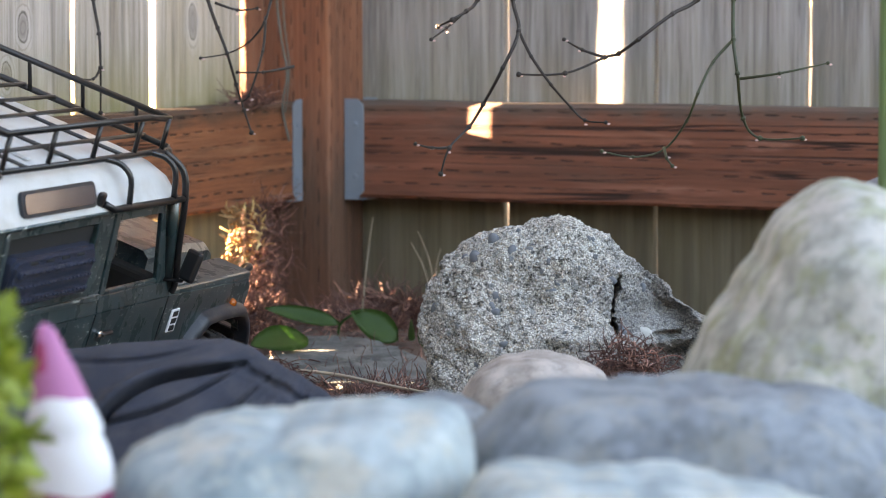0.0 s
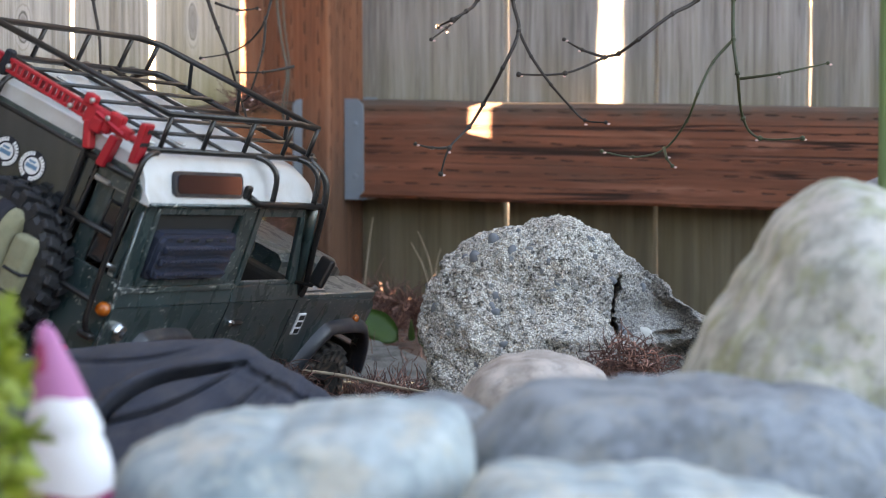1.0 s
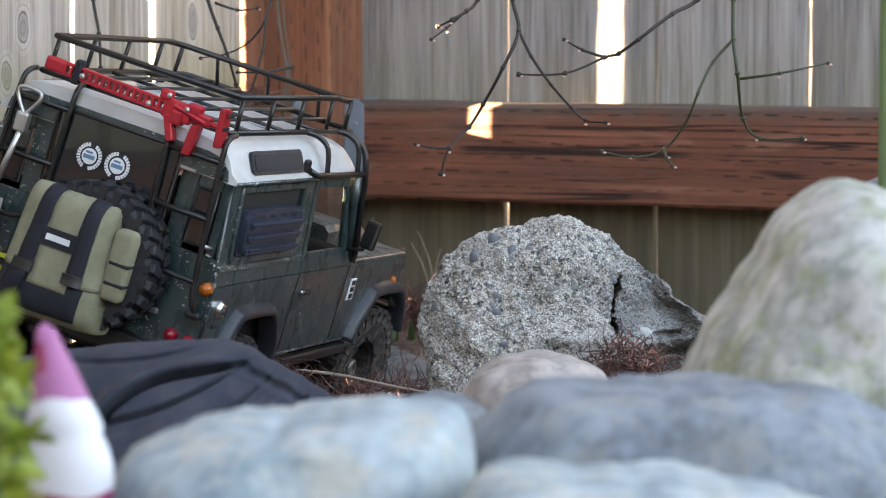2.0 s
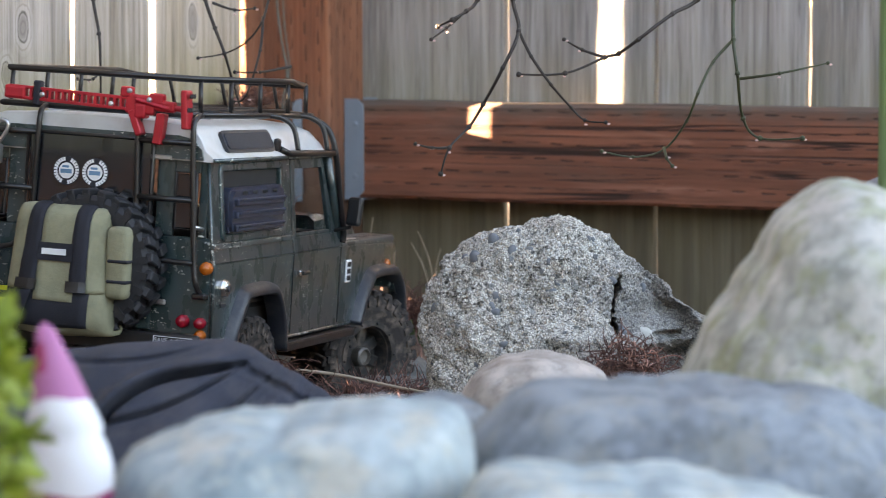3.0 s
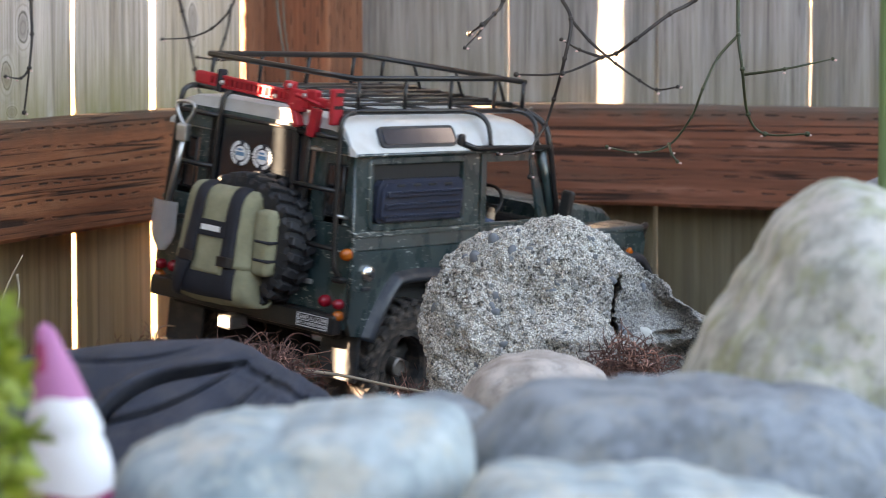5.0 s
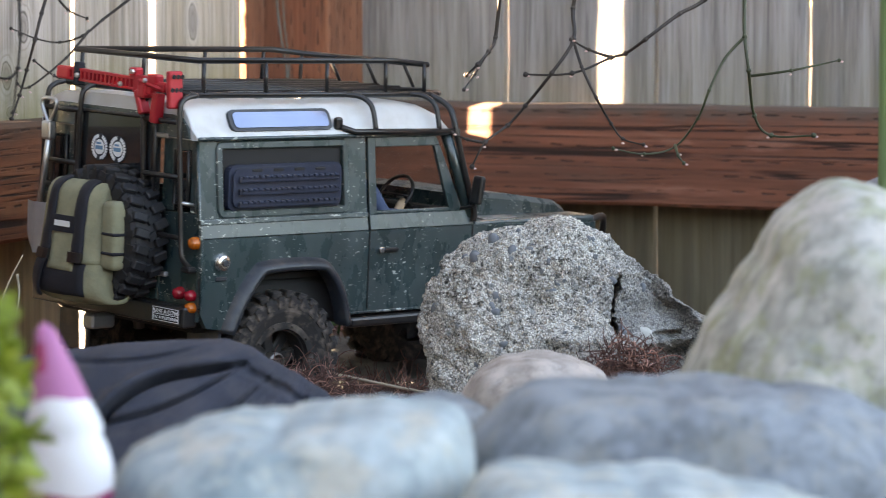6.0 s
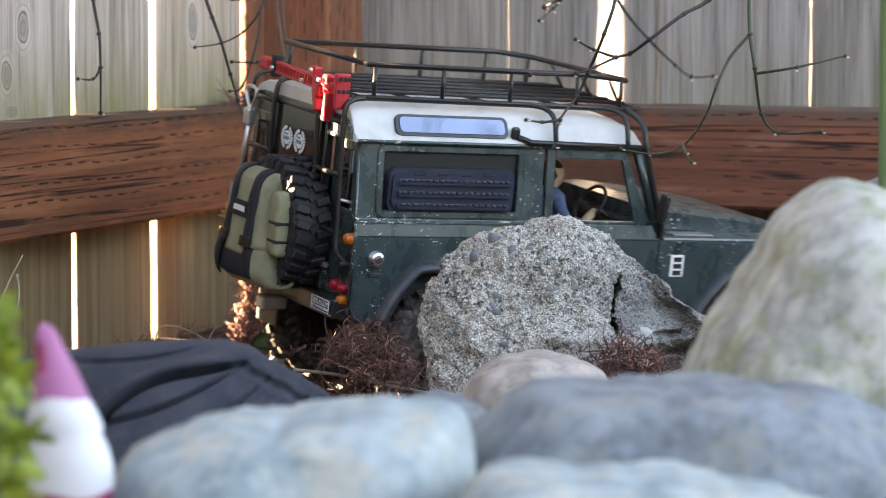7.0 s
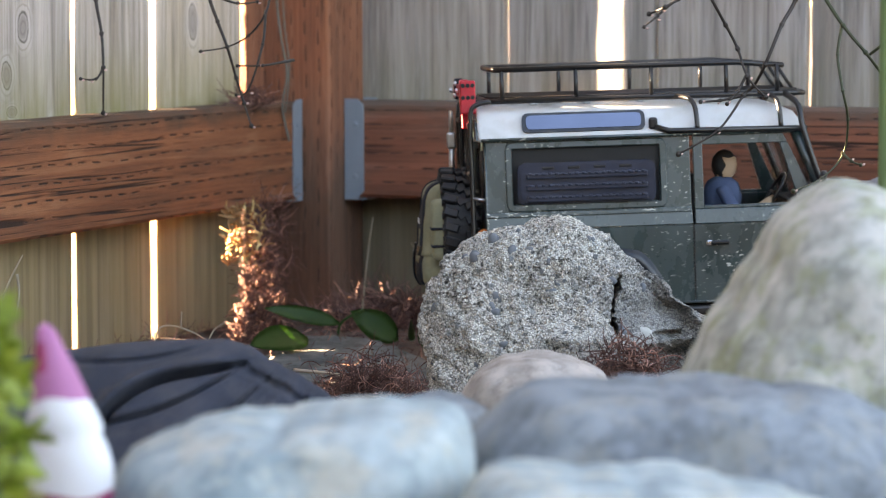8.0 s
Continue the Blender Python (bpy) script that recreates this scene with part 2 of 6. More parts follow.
def add_tube(bm, pts, r, sides=8, closed=False, taper=None):
    """A round bar along points; taper: end radius."""
    pts = [Vector(p) for p in pts]
    rings, n = [], len(pts)
    side = None
    for i, p in enumerate(pts):
        a = pts[(i - 1) % n] if (closed or i > 0) else p
        b = pts[(i + 1) % n] if (closed or i < n - 1) else p
        d = (b - a).normalized()
        if side is None:
            side = d.orthogonal().normalized()
        side = (side - d * side.dot(d)).normalized()
        up = d.cross(side)
        rr = r if taper is None else r + (taper - r) * i / max(1, n - 1)
        rings.append([bm.verts.new(p + rr * (math.cos(2 * math.pi * k / sides) * side + math.sin(2 * math.pi * k / sides) * up)) for k in range(sides)])
    for i in range(n if closed else n - 1):
        ra, rb = rings[i], rings[(i + 1) % n]
        for k in range(sides):
            f = bm.faces.new((ra[k], ra[(k + 1) % sides], rb[(k + 1) % sides], rb[k]))
            f.smooth = True
    if not closed:
        bm.faces.new(list(reversed(rings[0])))
        bm.faces.new(rings[-1])


def tube(pts, r, sides=8, closed=False, taper=None):
    bm = bmesh.new()
    add_tube(bm, pts, r, sides, closed, taper)
    return bm


def curve_pts(pts, steps=6):
    """A smooth line through a few points."""
    pts = [Vector(p) for p in pts]
    out = []
    for i in range(len(pts) - 1):
        p0, p1, p2, p3 = pts[max(0, i - 1)], pts[i], pts[i + 1], pts[min(len(pts) - 1, i + 2)]
        for k in range(steps):
            t = k / steps
            out.append(0.5 * ((2 * p1) + (p2 - p0) * t + (2 * p0 - 5 * p1 + 4 * p2 - p3) * t * t + (3 * p1 - p0 - 3 * p2 + p3) * t ** 3))
    return out + [pts[-1]]


def add_lathe(bm, profile, m=None, sides=24, caps=True):
    """Revolves (radius, height) pairs about z."""
    rings = []
    for r, z in profile:
        rings.append([bm.verts.new((m or Matrix()) @ Vector((r * math.cos(2 * math.pi * k / sides), r * math.sin(2 * math.pi * k / sides), z))) for k in range(sides)])
    for a, b in zip(rings, rings[1:]):
        for k in range(sides):
            bm.faces.new((a[k], a[(k + 1) % sides], b[(k + 1) % sides], b[k]))
    if caps:
        bm.faces.new(list(reversed(rings[0])))
        bm.faces.new(rings[-1])


def lathe(profile, m=None, sides=24, caps=True):
    bm = bmesh.new()
    add_lathe(bm, profile, m, sides, caps)
    return bm


# where a line of sight crosses the upright plane at distance d, for laying out the place
FOCAL = 5100.0
TILT = radians(-4.83)


def spot(px, py, d):
    a, b = (px - 784) / FOCAL, (441 - py) / FOCAL
    way = Vector((a, math.cos(TILT) - b * math.sin(TILT), math.sin(TILT) + b * math.cos(TILT)))
    return Vector((0, 0, CAM_Z)) + way * (d / way.y)


# ---- setting: ground ----
def ground_z(x, y):
    z = 0.012 * (noise.noise((x * 3, y * 3, 0.3))) + 0.008 * noise.noise((x * 14, y * 14, 2.0))
    z -= 0.008 * max(0.0, min(1.0, (y - 1.65) / 0.1))
    near = max(0.0, min(1.0, (1.72 - y) / 0.4))
    z += 0.06 * near * near * (3 - 2 * near)
    return z


def build_ground():
    n = Nodes("garden_soil", 0.95)
    a, b = n.noise(24.0, 7), n.noise(180.0, 5)
    c = n.mix(n.ramp(a, (0.35, 0.0), (0.65, 1.0)), (0.045, 0.028, 0.02), (0.12, 0.07, 0.05))
    c = n.mix(n.math("MULTIPLY", b, 0.5), c, (0.16, 0.1, 0.075))
    mat = n.done(c, n.bump(b, 0.8, 0.004))
    bm = bmesh.new()
    xs = [-400, -60, -12, -4, -2.2] + [-1.6 + 0.04 * i for i in range(81)] + [2.2, 4, 12, 60, 400]
    ys = [-60, -12, -3, -0.6, 0.2] + [0.6 + 0.04 * i for i in range(66)] + [3.6, 5, 12, 60, 600]
    grid = [[bm.verts.new((x, y, ground_z(x, y))) for x in xs] for y in ys]
    for r0, r1 in zip(grid, grid[1:]):
        for i in range(len(xs) - 1):
            bm.faces.new((r0[i], r0[i + 1], r1[i + 1], r1[i]))
    g = part("ground", bm, mat, None, smooth=True)
    tagged(g, "dark brown garden soil with scattered needles", "ground", kind="structure")


def build_sky_blocks():
    """Unseen dark panels added beside and behind the camera to block low sky."""
    m = simple("dark_sky_block", (0.07, 0.075, 0.07), 0.9, 0, 30.0, 0.3, 0.5, 0.003)
    tagged(part("wall_east", box(2.4, -3.0, -0.2, 2.55, 3.2, 0.5, 0.01), m, None), "plain dark panel added out of view to block low sky", "wall", kind="structure")
    tagged(part("wall_south", box(-3.5, -2.75, -0.2, 2.55, -2.6, 1.3, 0.01), m, None), "plain dark panel added behind the camera to block low sky", "wall", kind="structure")


# ---- setting: the two fences that meet at a post ----
ANG = 24.0
ANG_L = 21.0
EDGE = spot(585, 300, 2.62)
RIGHT = Vector((math.cos(radians(ANG)), -math.sin(radians(ANG)), 0))
BACK = Vector((math.sin(radians(ANG)), math.cos(radians(ANG)), 0))
LEFT = Vector((-math.sin(radians(ANG_L)), -math.cos(radians(ANG_L)), 0))
LBACK = Vector((-math.cos(radians(ANG_L)), math.sin(radians(ANG_L)), 0))
RAIL_TOP, RAIL_H = 0.193, 0.089


def frame_at(o, ex, ey):
    m = Matrix.Identity(4)
    for i, v in enumerate((ex, ey, Vector((0, 0, 1)))):
        m.col[i][:3] = v
    m.translation = o
    return m


def board_mesh(w, seed, length=1.95, low=-0.03):
    """A fence board with slightly wavering sawn edges, standing in x from 0 to w and y from 0 to 12 mm."""
    bm = bmesh.new()
    rows, n = [], 60
    for i in range(n + 1):
        z = low + length * i / n
        a = 0.0012 * noise.noise((seed, z * 22, 0)) + 0.0008 * noise.noise((seed, z * 90, 3))
        b = 0.0012 * noise.noise((seed + 9, z * 22, 0)) + 0.0008 * noise.noise((seed + 9, z * 90, 3))
        y = 0.0015 * noise.noise((seed, z * 4, 7))
        rows.append([bm.verts.new(p) for p in ((a, y + 0.001, z), (a + 0.001, y, z), (w + b - 0.001, y, z), (w + b, y + 0.001, z), (w + b, 0.012, z), (a, 0.012, z))])
    for r0, r1 in zip(rows, rows[1:]):
        for k in range(6):
            bm.faces.new((r0[k], r0[(k + 1) % 6], r1[(k + 1) % 6], r1[k]))
    bm.faces.new(list(reversed(rows[0])))
    bm.faces.new(rows[-1])
    bmesh.ops.recalc_face_normals(bm, faces=bm.faces)
    return bm


def rail_mesh(length, seed):
    bm = bmesh.new()
    n, rows = 60, []
    for i in range(n + 1):
        x = length * i / n
        dz = 0.0012 * noise.noise((x * 9, seed, 0))
        t = 0.0012 * noise.noise((x * 30, seed, 4))
        prof = [(0.003, 0), (0, 0.003), (0, RAIL_H - 0.004), (0.004, RAIL_H + t), (0.034, RAIL_H + t), (0.038, RAIL_H - 0.004), (0.038, 0.003), (0.035, 0)]
        rows.append([bm.verts.new((x, y, z + dz)) for y, z in prof])
    for r0, r1 in zip(rows, rows[1:]):
        for k in range(8):
            bm.faces.new((r0[k], r1[k], r1[(k + 1) % 8], r0[(k + 1) % 8]))
    bm.faces.new(rows[0])
    bm.faces.new(list(reversed(rows[-1])))
    bmesh.ops.recalc_face_normals(bm, faces=bm.faces)
    return bm


def bracket_mesh(h, mirror=1):
    """A folded steel hanger with clipped corners round a rail's end."""
    bm = bmesh.new()
    for x0, x1, y in ((0.0, 0.019, -0.0016), (0.0, 0.019, 0.0385)):
        c = 0.006
        pts = [(x0, c * 0), (x1 - c, 0), (x1, c), (x1, h - c), (x1 - c, h), (x0, h)]
        fr = [bm.verts.new((px * mirror, y, pz)) for px, pz in pts]
        bk = [bm.verts.new((px * mirror, y + 0.0014, pz)) for px, pz in pts]
        bm.faces.new(fr)
        bm.faces.new(list(reversed(bk)))
        for k in range(6):
            bm.faces.new((fr[k], bk[k], bk[(k + 1) % 6], fr[(k + 1) % 6]))
    add_box(bm, 0, -0.0016, -0.0016, 0.019 * mirror, 0.04, -0.0002)
    for z in (0.02, 0.068):
        add_lathe(bm, [(0.0026, 0.0), (0.0026, 0.0008), (0.0012, 0.0013)], Matrix.Translation((0.011 * mirror, -0.0016, z)) @ Matrix.Rotation(radians(90), 4, "X"), 8)
    bmesh.ops.recalc_face_normals(bm, faces=bm.faces)
    return bm


def build_fences():
    right = thing("fence", "weathered cedar board fence with reddish treated rail and corner post", "fence", "garden fence", m=frame_at(EDGE.xy.to_3d(), RIGHT, BACK))
    left = thing("fence", "weathered cedar side fence with light showing through its gaps", "fence", "garden fence", m=frame_at(EDGE.xy.to_3d() - 0.0 * RIGHT, -LEFT, LBACK))
    bm = box(-0.0865, 0, -0.3, 0, 0.0845, 1.95, 0.003, seg=2)
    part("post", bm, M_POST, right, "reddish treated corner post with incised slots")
    # front fence
    rl = part("rail", rail_mesh(1.7, 1.0), M_RAIL, right, "reddish-brown incised rail", pose(0.004, 0.029, RAIL_TOP - RAIL_H))
    br = part("bracket", bracket_mesh(RAIL_H + 0.002), M_ZINC, right, "galvanised steel rail hanger", pose(0.001, 0.029, RAIL_TOP - RAIL_H))
    part("rail", rail_mesh(1.7, 2.0), M_RAIL, right, "", pose(0.004, 0.029, 1.55))
    x = -0.004
    for k, (w, gap) in enumerate(FRONT_BOARDS):
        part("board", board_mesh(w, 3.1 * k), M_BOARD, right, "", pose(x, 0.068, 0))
        x += w + gap
    # side fence
    part("rail", rail_mesh(3.0, 5.0), M_RAIL_SIDE, left, "reddish-brown incised rail", pose(-3.004, 0.029, RAIL_TOP - RAIL_H))
    part("bracket", bracket_mesh(RAIL_H + 0.002, -1), M_ZINC, left, "galvanised steel rail hanger", pose(-0.001, 0.029, RAIL_TOP - RAIL_H))
    part("rail", rail_mesh(3.0, 6.0), M_RAIL, left, "", pose(-3.004, 0.029, 1.55))
    part("board", board_mesh(FILLER + 0.003, 90.0), M_POST, left, "narrow reddish filler board", pose(-FILLER, 0.067, 0))
    x = -SIDE_FIRST_GAP
    for k, (w, gap) in enumerate(SIDE_BOARDS):
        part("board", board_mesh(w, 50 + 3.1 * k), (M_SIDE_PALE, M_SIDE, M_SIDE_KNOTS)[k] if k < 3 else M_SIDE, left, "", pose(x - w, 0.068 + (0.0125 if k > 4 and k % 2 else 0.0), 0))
        x -= w + gap


FRONT_BOARDS = [(0.1458, 0.0054), (0.1400, 0.0037), (0.1357, 0.0048), (0.1408, 0.0042), (0.140, 0.003), (0.141, 0.002), (0.14, 0.003), (0.14, 0.002), (0.14, 0.002)]
FILLER = 0.0355
SIDE_FIRST_GAP = FILLER + 0.0105
SIDE_BOARDS = [(0.169, 0.012), (0.131, 0.008), (0.138, 0.006), (0.14, 0.007)] + [(0.14, -0.004)] * 20


# ---- stones ----
def rock_point(d, rx, ry, rz, outline, lump, fine, seed):
    """Where the surface of a boulder lies in a direction: a ball drawn out to an outline given by radii at even angles."""
    n = len(outline)
    a = (math.atan2(d.z, d.x) / (2 * math.pi)) % 1.0 * n
    i, t = int(a) % n, a - int(a)
    t = t * t * (3 - 2 * t) * 0.5 + t * 0.5
    p = outline[i] * (1 - t) + outline[(i + 1) % n] * t
    flat = math.hypot(d.x, d.z)
    s = p * flat + (1 - flat)
    k = 1 + lump * noise.noise(d * 2.1 + Vector((seed, 0, 0))) * (1.3 - flat) + fine * noise.noise(d * 9 + Vector((0, seed, 0))) + fine * 0.5 * noise.noise(d * 26 + Vector((0, 0, seed)))
    fl = flat ** 0.6 if flat > 0 else 0
    return Vector((d.x / max(flat, 1e-6) * fl * rx * s, d.y * ry * (0.75 + 0.25 * p), d.z / max(flat, 1e-6) * fl * rz * s)) * k


def rock_mesh(rx, ry, rz, outline, lump=0.1, fine=0.02, seed=0.0, level=5, extra=None):
    bm = bmesh.new()
    bmesh.ops.create_icosphere(bm, subdivisions=level, radius=1.0)
    for v in bm.verts:
        p = rock_point(v.co.normalized(), rx, ry, rz, outline, lump, fine, seed)
        v.co = extra(p) if extra else p
    return bm


def rock(name, label, px, py, d, depth, radii, mat, **how):
    """A boulder whose outline's radii are lines of sight, 1/5100 of its distance each."""
    mean = sum(radii) / len(radii)
    r = mean * d / FOCAL
    ob = part(name, rock_mesh(r, depth, r, [v / mean for v in radii], **how), mat, None, smooth=True)
    ob.matrix_basis = Matrix.Translation(spot(px, py, d))
    return tagged(ob, label, "stone")


def concrete():
    """Broken concrete: sandy matrix of single grains, dark pits between them, small stones, and stain and shade painted
    in towards +x.
    """
    n = Nodes("pebbly_concrete", 0.92)
    warp = n.t.nodes.new("ShaderNodeMix")
    warp.data_type = "VECTOR"
    jit = n.t.nodes.new("ShaderNodeTexNoise")
    jit.inputs["Scale"].default_value = 500.0
    n.put(warp.inputs[0], 0.0012)
    n.put(jit.inputs["Vector"], n.co)
    n.put(warp.inputs[4], n.co)
    n.put(warp.inputs[5], jit.outputs["Color"])
    co = warp.outputs[1]

    def cells(scale):
        v = n.t.nodes.new("ShaderNodeTexVoronoi")
        n.put(v.inputs["Vector"], co)
        v.inputs["Scale"].default_value = scale
        split = n.t.nodes.new("ShaderNodeSeparateColor")
        n.put(split.inputs[0], v.outputs["Color"])
        return v.outputs["Distance"], split.outputs
    a = n.noise(16.0, 5)
    c = n.mix(n.ramp(a, (0.35, 0.0), (0.65, 1.0)), (0.58, 0.54, 0.475), (0.80, 0.755, 0.68))
    dist, hue = cells(860.0)
    c = n.mix(n.ramp(hue[0], (0.0, 0.8), (0.3, 0.0)), c, (0.13, 0.125, 0.12))
    c = n.mix(n.ramp(hue[0], (0.74, 0.0), (0.95, 0.85)), c, (0.82, 0.80, 0.75))
    c = n.mix(n.ramp(hue[1], (0.86, 0.0), (0.9, 0.6)), c, (0.42, 0.30, 0.2))
    pit = n.math("MULTIPLY", n.ramp(dist, (0.45, 0.0), (0.7, 1.0)), 0.55)
    c = n.mix(pit, c, (0.09, 0.085, 0.08))
    hollow = n.ramp(n.noise(260.0, 6, None, 0.75), (0.385, 1.0), (0.445, 0.0))
    c = n.mix(n.math("MULTIPLY", hollow, 0.85), c, (0.05, 0.048, 0.045))
    big, tone = cells(150.0)
    stone_on = n.math("MULTIPLY", n.ramp(big, (0.24, 1.0), (0.32, 0.0)), n.ramp(tone[0], (0.70, 0.0), (0.74, 1.0)))
    c = n.mix(n.math("MULTIPLY", stone_on, 0.8), c, n.mix(tone[1], (0.13, 0.15, 0.165), (0.42, 0.42, 0.40)))
    # darker towards +x: stain, plus the turned-away side's shade painted in
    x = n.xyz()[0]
    side_stain_shade = n.math("ADD", n.math("MULTIPLY", x, 7.0), n.noise(26.0, 5))
    c = n.mix(n.ramp(side_stain_shade, (0.66, 0.0), (1.0, 0.62)), c, (0.12, 0.12, 0.125))
    h = n.math("SUBTRACT", n.math("SUBTRACT", 1.0, n.math("MULTIPLY", dist, 1.0)), n.math("MULTIPLY", hollow, 1.3))
    return n.done(c, n.bump(n.math("ADD", h, n.math("MULTIPLY", stone_on, 0.6)), 1.0, 0.0013))


M_CONCRETE = concrete()
M_PEBBLE = simple("blue_grey_pebble", (0.15, 0.165, 0.18), 0.6, 0, 200.0, 0.3, 0.2, 0.0004)
M_PEBBLE_L = simple("pale_pebble", (0.5, 0.49, 0.45), 0.6, 0, 200.0, 0.3, 0.2, 0.0004)


def needle_material(name, dark, light):
    n = Nodes(name, 0.8)
    g = n.t.nodes.new("ShaderNodeNewGeometry").outputs["Random Per Island"]
    c = n.mix(g, dark, light)
    c = n.mix(n.ramp(g, (0.86, 0.0), (0.9, 1.0)), c, tuple(min(1, v * 2.2) for v in light))
    return n.done(n.mix(n.math("MULTIPLY", n.noise(300.0, 3), 0.5), c, dark))


M_NEEDLE = needle_material("dry_red_needles", (0.085, 0.035, 0.03), (0.27, 0.13, 0.10))
M_STRAW = needle_material("dry_straw", (0.30, 0.14, 0.055), (0.60, 0.34, 0.15))


def needles(rnd, n, place, length=(0.02, 0.05), r=0.0006, tilt=0.5, curl=0.6):
    """Many bent dry needles; place(rnd) gives where each begins."""
    verts, faces = [], []
    for _ in range(n):
        p = Vector(place(rnd))
        a, e = rnd.uniform(0, 2 * math.pi), rnd.uniform(-0.15, tilt)
        d = Vector((math.cos(a) * math.cos(e), math.sin(a) * math.cos(e), math.sin(e)))
        bend = Vector((rnd.gauss(0, 1), rnd.gauss(0, 1), rnd.gauss(-0.2, 0.7)))
        ln = rnd.uniform(*length)
        base = len(verts)
        seg = 6
        c = p.copy()
        whirl = Matrix.Rotation(curl * rnd.uniform(0.8, 2.6) / seg, 3, bend.normalized())
        for i in range(seg + 1):
            t = i / seg
            if i:
                d = whirl @ d
                c = c + d * (ln / seg)
            w = r * (1.0 - 0.6 * t)
            side = d.orthogonal().normalized() * w
            up = d.cross(side).normalized() * w
            verts += [c + side, c - side * 0.5 + up * 0.87, c - side * 0.5 - up * 0.87]
        for i in range(seg):
            k = base + i * 3
            for j in range(3):
                faces.append((k + j, k + (j + 1) % 3, k + 3 + (j + 1) % 3, k + 3 + j))
    me = bpy.data.meshes.new("needles")
    me.from_pydata([tuple(v) for v in verts], [], faces)
    return me


def needle_pile(name, label, n, place, seed, mat=None, kind="stuff", **how):
    me = needles(random.Random(seed), n, place, **how)
    me.materials.append(mat or M_NEEDLE)
    return tagged(new(name, me), label, "dry needles", kind=kind)


def build_rocks():
    rock("boulder", "tall pale boulder mottled with green lichen", 1480, 600, 1.25, 0.11, [270, 262, 277, 277, 284, 243, 194, 192, 236, 303, 305, 263, 259, 276, 318, 270], M_ROCK_GREEN, seed=3, lump=0.05, fine=0.012)
    rock("boulder", "long blue-grey boulder with rusty stains", 1230, 826, 1.1, 0.07, [454, 320, 196, 148, 132, 143, 204, 350, 440, 361, 283, 216, 200, 216, 283, 432], M_ROCK_BLUE, seed=8, lump=0.07, fine=0.022)
    rock("boulder", "broad pale blue-green boulder", 540, 884, 1.04, 0.075, [300, 318, 322, 246, 190, 158, 146, 138, 168, 208, 255, 325, 350, 362, 290, 250, 210, 195, 188, 195, 215, 250, 290, 300], M_ROCK_PALE, seed=12, lump=0.07, fine=0.022)
    rock("boulder", "low light grey boulder", 1180, 980, 0.97, 0.06, [450, 262, 170, 140, 138, 149, 202, 372, 412, 324, 198, 152, 140, 152, 198, 354], M_ROCK_PALE, seed=20, lump=0.05, fine=0.012)
    rock("stone", "small bluish stone between the boulders", 775, 760, 1.28, 0.03, [110, 95, 75, 65, 62, 64, 75, 95, 110, 110, 110, 110, 110, 110, 110, 110], M_ROCK_BLUE, seed=31)
    rock("stone", "smooth tan stone lying before the concrete", 950, 710, 1.62, 0.05, [143, 130, 105, 91, 86, 88, 103, 121, 137, 125, 110, 100, 95, 100, 110, 125], M_ROCK_PINK, seed=15, fine=0.006)
    rock("stone", "dark bluish pointed stone behind a boulder", 1556, 470, 1.62, 0.03, [80, 85, 100, 140, 156, 140, 100, 85, 80, 90, 130, 200, 215, 200, 130, 90], M_PEBBLE, seed=18)
    # broken concrete with a deep crack and embedded pebbles
    d = 1.84
    u = d / FOCAL

    def crack(p):
        x, z = p.x / u, p.z / u
        line = 128 - 10 * math.sin(z * 0.05) - 0.12 * z + 9 * noise.noise((z * 0.05, 3, 1)) + 5 * noise.noise((z * 0.16, 5, 1))
        g = math.exp(-((x - line) / (4.0 + 4.0 * abs(noise.noise((z * 0.03, 9, 2))) * 2)) ** 2) * max(0.0, min(1.0, (105 - z) / 20)) * max(0.0, min(1.0, (z + 15) / 25))
        g2 = math.exp(-((z + 8 + 0.15 * (x - 200) + 14 * noise.noise((x * 0.03, 1, 4))) / 6.0) ** 2) * max(0.0, min(1.0, (x - 185) / 40)) * max(0.0, min(1.0, (258 - x) / 25))
        n1 = noise.noise(p * 120) * 0.0024 + noise.noise(p * 320) * 0.0018 + noise.noise(p * 800) * 0.0011 + noise.noise(p * 45) * 0.0055
        away = p.normalized()
        inner = max(0.0, min(1.0, -p.y / 0.035))
        back = 0.022 * inner * max(0.0, min(1.0, (x - line) / 14))
        cut = 0.03 * inner * max(0.0, min(1.0, (x - 140) / 40)) * max(0.0, min(1.0, (-20 - z) / 30)) if p.y < 0 else 0.0
        lean = -0.035 * max(0.0, min(1.0, (40 - z) / 210)) * inner + 0.03 * inner * max(0.0, min(1.0, (x - line) / 130))
        return p + away * n1 + Vector((0, lean + g * 0.05 + g2 * 0.018 + back + cut, 0))

    radii = [295, 236, 206, 187, 190, 198, 186, 183, 187, 199, 208, 216, 214, 211, 228, 225, 190, 175, 168, 170, 180, 200, 225, 260]
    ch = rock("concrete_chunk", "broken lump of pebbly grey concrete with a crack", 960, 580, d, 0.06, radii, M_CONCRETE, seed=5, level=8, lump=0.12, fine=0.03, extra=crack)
    rnd = random.Random(4)
    mean = sum(radii) / len(radii)
    r0 = mean * u
    for k in range(48):
        a, e = rnd.uniform(0, 2 * math.pi), rnd.uniform(0.15, 0.97)
        dv = Vector((math.cos(a) * e, -math.sqrt(1 - e * e), math.sin(a) * e))
        p = crack(rock_point(dv, r0, 0.06, r0, [v / mean for v in radii], 0.12, 0.03, 5))
        bm = bmesh.new()
        s = rnd.choice((0.0018, 0.0022, 0.003, 0.0042))
        bmesh.ops.create_icosphere(bm, subdivisions=2, radius=s)
